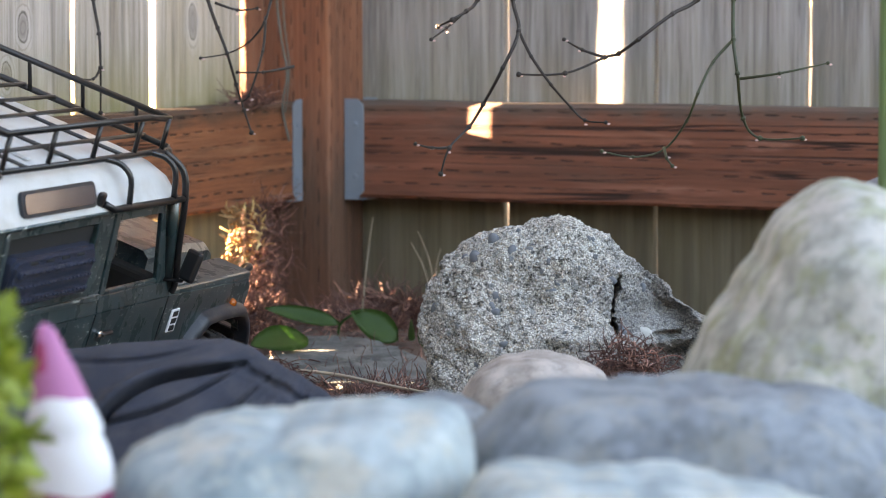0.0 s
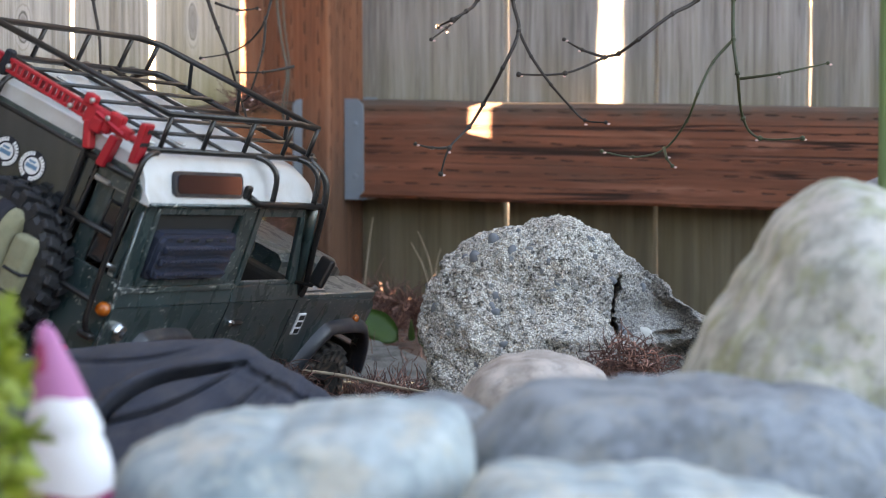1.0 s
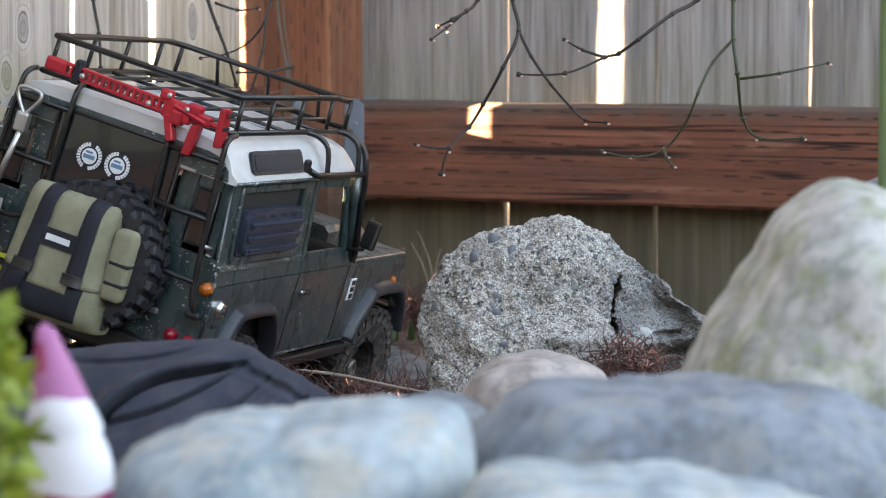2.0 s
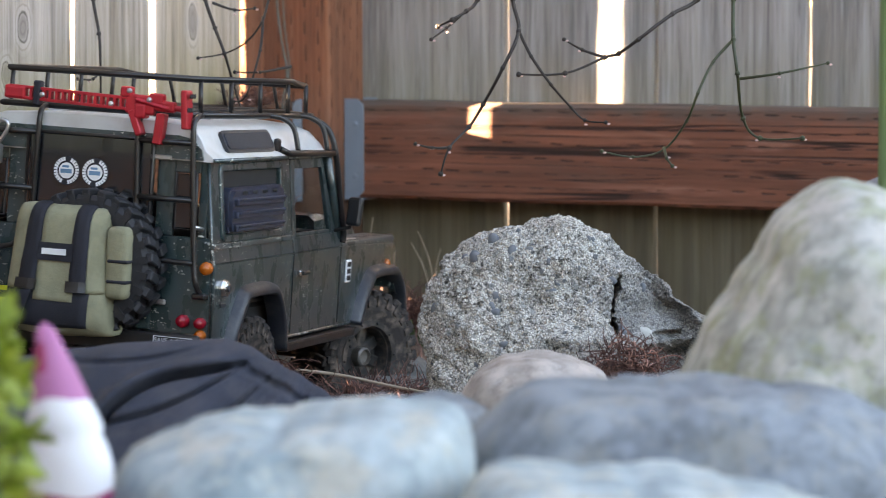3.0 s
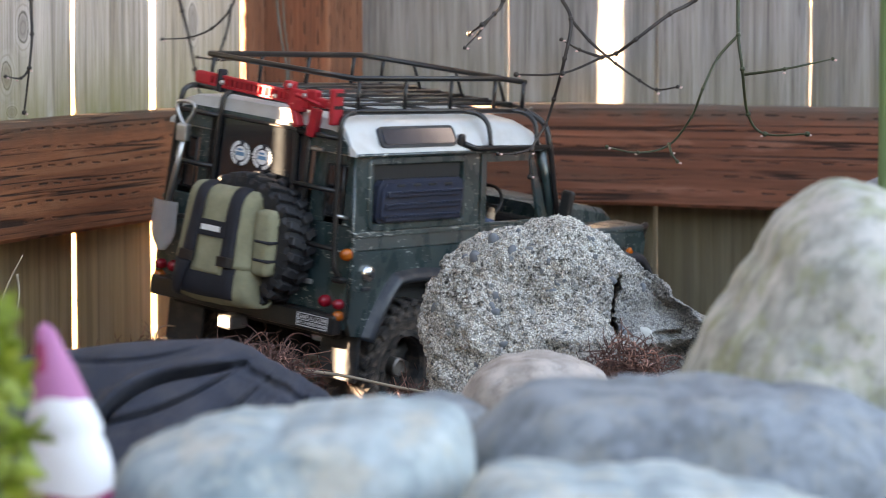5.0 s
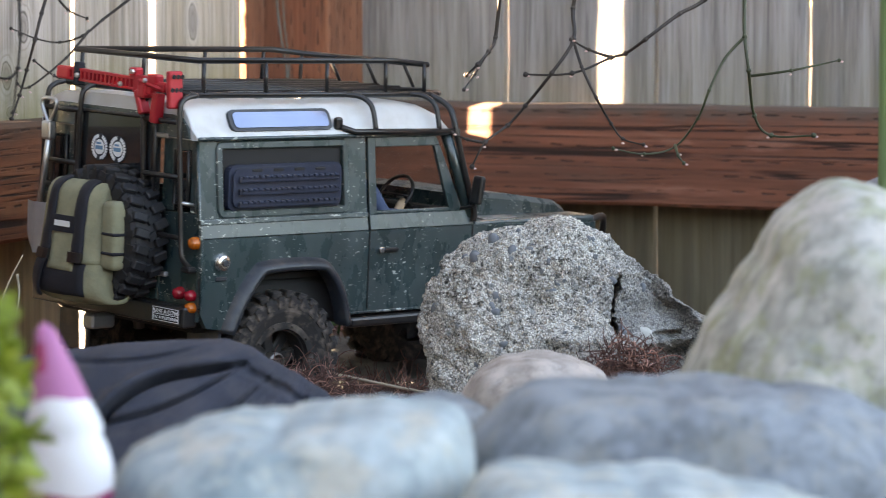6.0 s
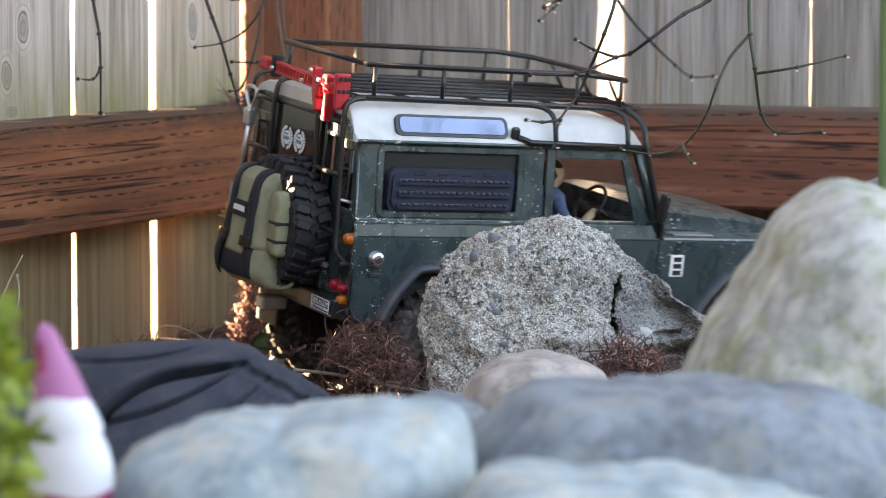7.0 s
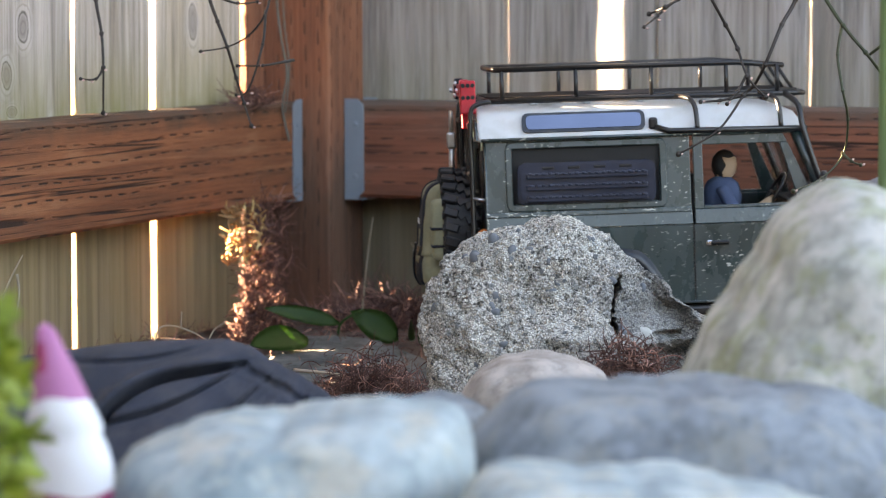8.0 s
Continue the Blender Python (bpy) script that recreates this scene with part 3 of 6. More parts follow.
        for v in bm.verts:
            v.co *= 1 + 0.15 * noise.noise(v.co * 300 + Vector((k, 0, 0)))
        q = Matrix.Translation(p + Vector((0, s * 0.6, 0))) @ Euler((rnd.uniform(-0.4, 0.4), rnd.uniform(0, 3.1), rnd.uniform(-0.4, 0.4))).to_matrix().to_4x4() @ Matrix.Diagonal((1.5, 0.75, 1.0, 1))
        for v in bm.verts:
            v.co = q @ v.co
        part("pebble", bm, M_PEBBLE_L if rnd.random() < 0.15 else M_PEBBLE, ch, smooth=True)
    # flat stone on the ground
    def slab(p):
        p = Vector((p.x, p.y, p.z))
        p.z = min(p.z, 0.0125 + 0.02 * p.x + 0.0015 * noise.noise(p * 60))
        return p + p.normalized() * (0.002 * noise.noise(p * 90) + 0.001 * noise.noise(p * 300))
    ob = part("flat_stone", rock_mesh(0.062, 0.105, 0.03, [1, 1, 1, 1, 1, 1, 1, 1], lump=0.35, fine=0.05, seed=44, level=6, extra=slab), M_FLAT, None)
    ob.matrix_basis = pose(-0.072, 2.245, -0.010, 3, 0, 14)
    tagged(ob, "flat grey stone slab lying on the soil", "stone")


def build_cloth():
    """Dark cloth drawn over a low mound, with folds running down from its crest."""
    n = Nodes("dark_woven_cloth", 0.88)
    w = n.math("ADD", n.wave(900.0, 0.5, n.vec((1, 0, 1))), n.wave(900.0, 0.5, n.vec((1, 0, 1)), 2, "BANDS", "Z"))
    a = n.noise(30.0, 5)
    c = n.mix(n.ramp(a, (0.35, 0.0), (0.65, 1.0)), (0.018, 0.023, 0.036), (0.035, 0.043, 0.064))
    c = n.mix(n.math("MULTIPLY", n.ramp(n.noise(60.0, 5), (0.42, 0.0), (0.7, 1.0)), 0.3), c, (0.085, 0.066, 0.052))
    mat = n.done(c, n.bump(w, 0.4, 0.0003))
    d, bm, rows = 1.52, bmesh.new(), []
    u = d / FOCAL
    nu, nv = 220, 160
    crest = [(-60, 645), (60, 628), (140, 617), (220, 607), (320, 602), (400, 600), (440, 612), (480, 638), (520, 658), (560, 683), (600, 712), (640, 745)]
    for i in range(nu + 1):
        px = -60 + 700 * i / nu
        for (a0, b0), (a1, b1) in zip(crest, crest[1:]):
            if a0 <= px <= a1:
                t = (px - a0) / (a1 - a0)
                t = t * t * (3 - 2 * t) * 0.5 + t * 0.5
                top = b0 + (b1 - b0) * t
        row = []
        for j in range(nv + 1):
            s = j / nv * 2 - 1                     # -1 front foot, 0 crest, 1 back foot
            drop = (abs(s) ** 1.7) * 190
            qx = px - 180 * max(0.0, -s) ** 1.2
            dx, dy = 660 - qx, top + drop - 560
            ang, far = math.atan2(dy, dx), math.hypot(dx, dy)
            wave = math.sin(ang * 18.0 + 0.35 * math.sin(far / 80) + 0.6)
            fold = 5.0 * min(1.0, far / 200) * wave - 24.0 * min(1.0, far / 160) * math.exp(-(wave / 0.16) ** 2) * max(0.0, -s) ** 0.5 + 3.0 * min(1.0, far / 160) * math.sin(ang * 37 + far / 90)
            # one deep pleat that leaves the crest and curls down towards the far end, and a hem along the near edge
            sx, sy = (px if s >= 0 else qx + 40 * max(0.0, -s)), top + drop
            k = max(0.0, min(1.0, (430 - sx) / 255))
            off = (sy - 632 - 20 * k - 90 * k ** 4) / math.hypot(1, (20 + 360 * k ** 3) / 255)
            fade = max(0.0, min(1.0, (450 - sx) / 60)) * max(0.0, min(1.0, (sx - 150) / 30)) if s < 0 else 0.0
            fold += (16 * math.exp(-((off + 11) / 9) ** 2) - 42 * math.exp(-((off - 4) / 4.5) ** 2)) * fade
            fold -= 16 * math.exp(-((drop - 17) / 5) ** 2) * max(0.0, min(1.0, (px - 440) / 30)) * (s < 0)
            fold = fold * min(1.0, abs(s) * 5) + 4 * noise.noise((px * 0.012, s * 3, 1.5))
            base = spot(px if s >= 0 else qx + 40 * max(0.0, -s), top + drop, d)
            row.append(bm.verts.new(base + Vector((0, (s * 0.09) - (0.0 if s > 0 else fold * u * 1.2), fold * u * 0.5 * min(1, abs(s) * 2)))))
        rows.append(row)
    for a, b in zip(rows, rows[1:]):
        for j in range(nv):
            bm.faces.new((a[j], b[j], b[j + 1], a[j + 1]))
    bmesh.ops.recalc_face_normals(bm, faces=bm.faces)
    bmesh.ops.solidify(bm, geom=bm.faces[:], thickness=0.0012)
    ob = part("dark_cloth", bm, mat, None, smooth=True)
    tagged(ob, "creased dark cloth draped over a low mound", "cloth")


def build_figurine():
    """A small garden figurine with a pointed cap: one plain shape."""
    m0 = simple("pink_cap_paint", (0.5, 0.15, 0.32), 0.6, 0, 90.0, 0.4)
    m1 = simple("white_beard_paint", (0.75, 0.76, 0.8), 0.6, 0, 60.0, 0.15)
    m2 = simple("crimson_coat_paint", (0.4, 0.04, 0.12), 0.6, 0, 60.0, 0.25)
    bm = bmesh.new()
    prof = [(0.026, 0.0), (0.028, 0.012), (0.024, 0.03), (0.0165, 0.046), (0.0145, 0.052), (0.0152, 0.058), (0.0150, 0.066), (0.0138, 0.074), (0.0125, 0.078), (0.0135, 0.081), (0.0105, 0.09), (0.0075, 0.101), (0.0045, 0.110), (0.0035, 0.1135), (0.0008, 0.1155)]
    add_lathe(bm, prof, None, 28)
    for f in bm.faces:
        z = f.calc_center_median().z
        c = f.calc_center_median()
        f.material_index = 0 if z > 0.0885 else (1 if z > 0.061 else 2)
        if c.x < -0.3 * math.hypot(c.x, c.y) and (0.088 < z < 0.094 or 0.103 < z < 0.110):
            f.material_index = 2
        f.smooth = True
    for v in bm.verts:
        v.co.x += -0.16 * max(0.0, v.co.z - 0.07) - 2.0 * max(0.0, v.co.z - 0.09) ** 2
        v.co += v.co.normalized() * 0.0012 * 2.2 * noise.noise(v.co * 70)
    ob = part("garden_figurine", bm, m0, None)
    ob.data.materials.append(m1)
    ob.data.materials.append(m2)
    p = spot(118, 700, 1.0)
    ob.matrix_basis = pose(p.x + 0.001, p.y, 0.053)
    tagged(ob, "small garden figurine with pink pointed cap and white beard", "figurine")


def leaf_mesh(bm, m, ln, w, bend=0.25, fold=0.25):
    rows, n = [], 8
    for i in range(n + 1):
        t = i / n
        h = w * 0.5 * math.sin(math.pi * t ** 0.85) ** 0.8 + 0.0002
        z = -bend * ln * t * t
        rows.append([bm.verts.new(m @ Vector((ln * t, y * h, z + abs(y) * h * fold))) for y in (-1, -0.5, 0, 0.5, 1)])
    fs = []
    for a, b in zip(rows, rows[1:]):
        for k in range(4):
            fs.append(bm.faces.new((a[k], b[k], b[k + 1], a[k + 1])))
    return fs


def foliage_material(name, dark, light, trans=0.25):
    n = Nodes(name, 0.45)
    g = n.t.nodes.new("ShaderNodeNewGeometry").outputs["Random Per Island"]
    c = n.mix(g, dark, light)
    c = n.mix(n.math("MULTIPLY", n.noise(150.0, 4), 0.4), c, tuple(v * 0.6 for v in dark))
    return n.done(c, n.bump(n.noise(250.0, 4), 0.3, 0.0005), Subsurface_Weight=trans, Subsurface_Radius=(0.002, 0.004, 0.001))


M_LEAF = foliage_material("glossy_green_leaf", (0.028, 0.09, 0.015), (0.06, 0.17, 0.028))
M_SHRUB = foliage_material("yellow_green_leaf", (0.2, 0.3, 0.03), (0.5, 0.58, 0.09))
M_TWIG = simple("dark_twig_bark", (0.03, 0.022, 0.019), 0.6, 0, 500.0, 0.4, 0.5, 0.0004)
M_GREENTWIG = simple("green_twig_bark", (0.035, 0.045, 0.018), 0.5, 0, 400.0, 0.4, 0.4, 0.0004, (0.05, 0.035, 0.025), 0.4)
M_BUD = simple("pink_bud", (0.75, 0.5, 0.46), 0.5, 0, 300.0, 0.3)
M_STEM = simple("green_stem", (0.10, 0.17, 0.065), 0.6, 0, 200.0, 0.3)


def build_plants():
    # broad green leaves beside the flat stone
    pl = thing("ground_plant", "low plant with broad dark green leaves", "plant", m=Matrix.Translation(spot(600, 600, 2.36)))
    o = pl.matrix_basis.translation
    part("stem", tube(curve_pts([(0, 0.02, -0.02), (0.0, 0.01, 0.01), (0.02, 0.0, 0.024)], 4), 0.0012, 6), M_LEAF, pl)
    for (ax, ay, da), (bx, by, db), w in (((545, 598, 2.31), (448, 604, 2.25), 0.028), ((604, 574, 2.37), (470, 540, 2.36), 0.016), ((705, 604, 2.36), (622, 548, 2.36), 0.028), ((735, 600, 2.38), (722, 566, 2.36), 0.016), ((750, 615, 2.33), (745, 572, 2.33), 0.008)):
        a, b = spot(ax, ay, da), spot(bx, by, db)
        ex = (b - a).normalized()
        ey = ex.cross(Vector((0.1, -0.75, 0.6)).normalized()).normalized()
        ez = ex.cross(ey)
        m = Matrix.Identity(4)
        for i, v in enumerate((ex, -ey, -ez if ez.z < 0 else ez)):
            m.col[i][:3] = v
        m.translation = a - o
        bm = bmesh.new()
        fs = leaf_mesh(bm, m, (b - a).length, w, 0.08, 0.2)
        bmesh.ops.solidify(bm, geom=bm.faces[:], thickness=0.0004)
        part("leaf", bm, M_LEAF, pl, smooth=True)
    # yellow-green shrub close to the lens
    rnd = random.Random(9)
    base = spot(-30, 1000, 0.93)
    sh = thing("shrub", "yellow-green leafy shrub in soft focus", "shrub", m=Matrix.Translation((base.x, base.y, 0.05)))
    bm, st = bmesh.new(), bmesh.new()
    for k in range(150):
        px, py, d = rnd.uniform(-75, 42), rnd.uniform(550, 900), rnd.uniform(0.90, 0.96)
        if py < 660:
            px = rnd.uniform(-60, 10 + (py - 550) * 0.15)
        p = spot(px, py, d) - sh.matrix_basis.translation
        m = Matrix.Translation(p) @ Euler((rnd.uniform(0, 6.3), rnd.uniform(-1, 1), rnd.uniform(0, 6.3))).to_matrix().to_4x4()
        leaf_mesh(bm, m, rnd.uniform(0.008, 0.015), rnd.uniform(0.004, 0.008))
    for k in range(6):
        p = spot(rnd.uniform(-60, 30), rnd.uniform(510, 700), 0.93) - sh.matrix_basis.translation
        add_tube(st, curve_pts([(0, 0, 0), (p.x * 0.4, p.y, p.z * 0.5), p], 4), 0.0013, 5, taper=0.0005)
    bmesh.ops.solidify(bm, geom=bm.faces[:], thickness=0.0003)
    lv = part("leaves", bm, M_SHRUB, sh)
    lv["kind"] = "stuff"
    part("stems", st, M_STEM, sh)
    # small tree whose trunk stands at the edge, with the limb from which the twigs hang
    foot = spot(1567, 150, 1.5)
    tr = thing("young_tree", "slim young tree with a green trunk", "tree", m=Matrix.Translation((foot.x, foot.y, 0.02)))
    part("trunk", tube(curve_pts([(0, 0, 0), (0.0005, 0, 0.15), (0.001, 0, 0.35), (0.012, 0.02, 0.5), (0.05, 0.05, 0.8)], 6), 0.0042, 10, taper=0.003), M_STEM, tr)
    part("limb", tube(curve_pts([(0.002, 0, 0.37), (-0.05, 0.2, 0.41), (-0.17, 0.38, 0.40), (-0.33, 0.46, 0.40), (-0.50, 0.55, 0.39)], 6), 0.0034, 8, taper=0.0015), M_GREENTWIG, tr)
    # dead vine up the corner post
    vine = thing("vine", "grey dead vine climbing beside the corner post", "vine")
    for k, (line, r) in enumerate((([(512, 250), (500, 190), (508, 130), (498, 70), (490, 0), (495, -60)], 0.0013), ([(505, 200), (512, 120), (503, 40), (500, -40)], 0.0009))):
        part("strand", tube(curve_pts([spot(x, y, 2.585 + 0.01 * k) for x, y in line], 6), r, 6, taper=r * 0.8), M_VINE, vine)
    # thin grass before the fence
    gr = thing("grass_tuft", "thin pale grass before the fence", "grass")
    bm = bmesh.new()
    for line in ([(775, 560), (762, 470), (740, 410)], [(770, 560), (752, 480), (728, 430)], [(640, 560), (650, 460), (660, 385)], [(775, 560), (772, 480), (780, 440)]):
        add_tube(bm, curve_pts([spot(x, y, 2.5) for x, y in line], 6), 0.0009, 5, taper=0.0003)
    part("blades", bm, M_STRAWBLADE, gr)
    # dry stalks standing and arching behind the cloth
    for d, lab, lines in ((1.9, "broken pale stalk with a hanging leaf stem", [[(-10, 610), (8, 520), (40, 452)], [(30, 485), (34, 520), (28, 560)]]), (2.1, "thin arching dry stem above the cloth", [[(272, 612), (282, 582), (305, 577), (340, 588), (372, 606)], [(368, 606), (378, 585), (398, 571)], [(320, 580), (322, 552)]])):
        st = thing("dry_stalk", lab, "stalk")
        for line in lines:
            part("stem", tube(curve_pts([spot(x, y, d) for x, y in line], 5), 0.0011 if d < 2.0 else 0.0007, 6, taper=0.0005), M_STRAWBLADE, st)
    # pale stick
    sk = part("stick", tube(curve_pts([spot(520, 655, 1.97), spot(600, 664, 1.99), spot(690, 683, 2.0), spot(765, 697, 2.0)], 5), 0.0013, 7, taper=0.0009), M_STRAWBLADE, None)
    tagged(sk, "thin pale dry stick on the ground", "stick")


M_VINE = simple("grey_dead_vine", (0.13, 0.12, 0.1), 0.85, 0, 300.0, 0.4, 0.6, 0.0006)
M_STRAWBLADE = simple("pale_dry_stalk", (0.36, 0.28, 0.2), 0.75, 0, 300.0, 0.3)


def twig(label, d, lines, mat, buds=()):
    """A hanging twig: its main stem first, then the side shoots; drawn as lines of sight at one distance."""
    top = spot(*lines[0][0], d)
    ob = thing("hanging_twig", label, "twig", "twigs hanging from the limb", m=Matrix.Translation(top))
    rnd = random.Random(len(lines) * 7 + int(lines[0][0][0]))
    for k, line in enumerate(lines):
        pts = [spot(x, y, d + 0.012 * math.sin(i * 1.7 + k)) - top for i, (x, y) in enumerate(line)]
        r = 0.0016 if k == 0 else 0.0012
        bm = tube(curve_pts(pts, 5), r, 7, taper=r * 0.42)
        for p in pts[1:]:
            bmesh.ops.create_icosphere(bm, subdivisions=1, radius=r * 1.35, matrix=Matrix.Translation(p))
        part("stem" if k == 0 else "shoot", bm, mat, ob, smooth=True)
        for q in (pts[-1], pts[-1] + Vector((0.002, 0, -0.001)), pts[-2] + Vector((rnd.uniform(-0.003, 0.003), 0, rnd.uniform(-0.004, 0.001)))):
            bm = bmesh.new()
            bmesh.ops.create_icosphere(bm, subdivisions=1, radius=0.0009, matrix=Matrix.Translation(q) @ Matrix.Diagonal((1.6, 0.8, 0.9, 1)))
            part("bud", bm, M_BUD, ob, smooth=True)
    return ob


def build_twigs():
    out = {}
    out["a"] = twig("thin dark twig with a forked tip", 1.97, [[(1330, -80), (1235, 0), (1190, 25), (1130, 70), (1095, 95), (1070, 102), (1000, 130), (918, 132)], [(1070, 102), (1030, 88), (998, 70)]], M_TWIG)
    out["b"] = twig("thin drooping twig with small buds", 1.97, [[(912, -80), (908, 0), (918, 55), (890, 120), (855, 185), (830, 225), (795, 262), (780, 308)], [(795, 262), (765, 262), (735, 255)], [(918, 55), (940, 100), (975, 150), (1010, 190), (1035, 213), (1072, 217)]], M_TWIG)
    out["c"] = twig("greenish forked twig with red buds", 1.97, [[(1300, -80), (1298, 0), (1298, 70), (1305, 130), (1315, 210), (1345, 245), (1420, 245)], [(1298, 70), (1262, 110), (1235, 165), (1215, 215), (1175, 265), (1120, 278), (1065, 268)], [(1175, 262), (1180, 280), (1190, 294)], [(1307, 140), (1380, 130), (1465, 112)]], M_GREENTWIG)
    out["d"] = twig("short twig tip with a pale bud", 2.0, [[(880, -80), (845, 0), (825, 20), (800, 35), (775, 47)], [(815, 28), (790, 50), (763, 70)]], M_TWIG)
    out["e"] = twig("tangled dark twig beside the fence", 2.2, [[(350, -80), (368, 0), (385, 50), (402, 95), (418, 150), (432, 195), (445, 235)], [(500, -60), (480, 0), (468, 40), (440, 75), (402, 95), (355, 103)], [(470, 30), (465, 90), (440, 170), (418, 180)], [(520, 118), (465, 128), (420, 128)], [(380, 5), (420, 18), (455, 15)]], M_TWIG)
    out["f"] = twig("very thin twig against the side fence", 2.2, [[(160, -80), (165, 0), (175, 60), (178, 120), (178, 200)], [(178, 120), (165, 140), (138, 140)]], M_TWIG)
    return out


def build_litter():
    def bed(r):
        x, y = r.uniform(-0.62, 0.45), r.uniform(1.72, 2.62)
        return (x, y, ground_z(x, y) + r.uniform(0, 0.004))
    needle_pile("needle_litter", "dry reddish needles scattered on the soil", 5200, bed, 1, r=0.0005, tilt=0.35, length=(0.012, 0.032), curl=1.2)

    def heap(cx, cy, rx, ry, h, z0=None):
        def place(r):
            a, k = r.uniform(0, 2 * math.pi), math.sqrt(r.random())
            x, y = cx + rx * k * math.cos(a), cy + ry * k * math.sin(a)
            return (x, y, (ground_z(x, y) if z0 is None else z0) + h * (1 - k * k) * r.random())
        return place
    p = spot(1110, 640, 1.735)
    needle_pile("needle_heap", "small heap of dark red needles against the concrete", 520, heap(p.x, p.y, 0.03, 0.02, 0.035, p.z - 0.018), 2, r=0.0006, tilt=0.8, length=(0.010, 0.026), curl=1.4)
    p = Vector((-0.160, 2.44, 0))
    needle_pile("needle_heap", "tall heap of sunlit red needles at the fence foot", 1500, heap(p.x + 0.004, p.y, 0.019, 0.03, 0.12), 3, r=0.0006, tilt=0.9, length=(0.008, 0.02), curl=1.3)
    needle_pile("straw_tuft", "pale dry leaves and straw caught in the sunlight", 150, lambda r: (-0.168 + r.uniform(-0.016, 0.016), 2.432 + r.uniform(-0.012, 0.012), r.uniform(0.06, 0.110)), 13, M_STRAW, r=0.0013, tilt=1.2, length=(0.006, 0.014), curl=1.0)
    p = spot(680, 545, 2.55)
    needle_pile("needle_heap", "heap of red needles beside the corner post", 900, heap(p.x, p.y, 0.06, 0.04, 0.03), 5, r=0.0007, tilt=0.7)
    p = spot(455, 178, 2.53)
    needle_pile("needle_heap", "clump of dry needles caught on the rail", 200, heap(p.x - 0.004, p.y, 0.018, 0.016, 0.012, RAIL_TOP + 0.001), 6, r=0.0005, tilt=0.6, length=(0.01, 0.028))
    p = spot(690, 690, 2.06)
    needle_pile("needle_heap", "low drift of red needles before the flat stone", 800, heap(p.x, p.y, 0.06, 0.05, 0.012), 7, r=0.0006, tilt=0.6, length=(0.015, 0.035))
    # dry stalks hanging inside the corner below the side rail
    q = spot(470, 470, 2.53)

    def hang(r):
        return (q.x + r.uniform(-0.015, 0.02), q.y + r.uniform(-0.05, 0.04), r.uniform(0.0, 0.11))
    needle_pile("dry_vine_tangle", "tangle of dry red vine against the fence boards", 380, hang, 8, r=0.0005, tilt=1.4, length=(0.012, 0.035), curl=1.4)
    # the clump that the wheels throw about
    me = needles(random.Random(11), 1000, lambda r: (r.gauss(0, 0.014), r.gauss(0, 0.014), abs(r.gauss(0, 0.010))), (0.010, 0.026), 0.0005, 0.9, 1.5)
    me.materials.append(M_NEEDLE)
    return tagged(new("needle_clump", me), "loose clump of dry red needles", "dry needles", kind="stuff")


# ---- the model truck; x forwards, y left, z up from the ground under the rear axle ----
def paint(name, worn):
    n = Nodes(name, 0.34)
    a, b = n.noise(30.0, 5), n.noise(240.0, 6, None, 0.7)
    c = n.mix(n.ramp(a, (0.3, 0.0), (0.7, 1.0)), (0.008, 0.027, 0.029), (0.016, 0.044, 0.046))
    dust = n.ramp(n.noise(70.0, 6, n.vec((1, 1, 0.5))), (0.45, 0.0), (0.8, 1.0))
    c = n.mix(n.math("MULTIPLY", dust, 0.16), c, (0.13, 0.15, 0.165))
    chip = n.ramp(n.noise(330.0, 3, n.vec((0.8, 1, 1.6)), 0.5), (worn, 0.0), (worn + 0.025, 1.0))
    chip = n.math("MULTIPLY", chip, n.ramp(n.noise(26.0, 3), (0.46, 0.0), (0.6, 1.0)))
    c = n.mix(chip, c, (0.5, 0.52, 0.48))
    r = n.math("ADD", n.math("MULTIPLY", dust, 0.35), 0.26)
    return n.done(c, n.bump(b, 0.12, 0.0004), r, Coat_Weight=0.85, Coat_Roughness=0.28)


M_GREEN = paint("chipped_green_paint", 0.64)
M_WORN = paint("worn_green_paint", 0.56)
M_ROOF = simple("dirty_white_paint", (0.56, 0.57, 0.57), 0.32, 0, 160.0, 0.15, 0.15, 0.0003, (0.3, 0.27, 0.22), 0.35)
M_FLARE = simple("grey_black_plastic", (0.019, 0.024, 0.031), 0.36, 0, 300.0, 0.35, 0.3, 0.0003, (0.11, 0.1, 0.09), 0.4)
M_BLACK = simple("black_enamel_steel", (0.012, 0.012, 0.013), 0.32, 0, 260.0, 0.3, 0.3, 0.0002, (0.10, 0.055, 0.04), 0.15)
M_TYRE = simple("dusty_rubber", (0.034, 0.029, 0.027), 0.9, 0, 420.0, 0.4, 0.6, 0.0006, (0.2, 0.15, 0.12), 1.0)
M_SPARE = simple("black_rubber", (0.015, 0.016, 0.02), 0.62, 0, 420.0, 0.4, 0.5, 0.0005)
M_RIM = simple("worn_black_rim", (0.03, 0.028, 0.028), 0.55, 0.2, 300.0, 0.4, 0.3, 0.0003, (0.2, 0.155, 0.125), 0.85)
M_HUB = simple("tarnished_hub_metal", (0.22, 0.2, 0.18), 0.45, 0.7, 300.0, 0.4, 0.3, 0.0003, (0.1, 0.07, 0.05), 0.6)
M_CHROME = simple("chromed_metal", (0.75, 0.75, 0.74), 0.2, 1.0, 300.0, 0.2, 0.1, 0.0002)
M_ALLOY = simple("bright_alloy", (0.62, 0.64, 0.67), 0.42, 0.6, 300.0, 0.25, 0.2, 0.0002)
M_STEEL = simple("worn_steel", (0.5, 0.5, 0.5), 0.33, 0.9, 300.0, 0.3, 0.2, 0.0002)
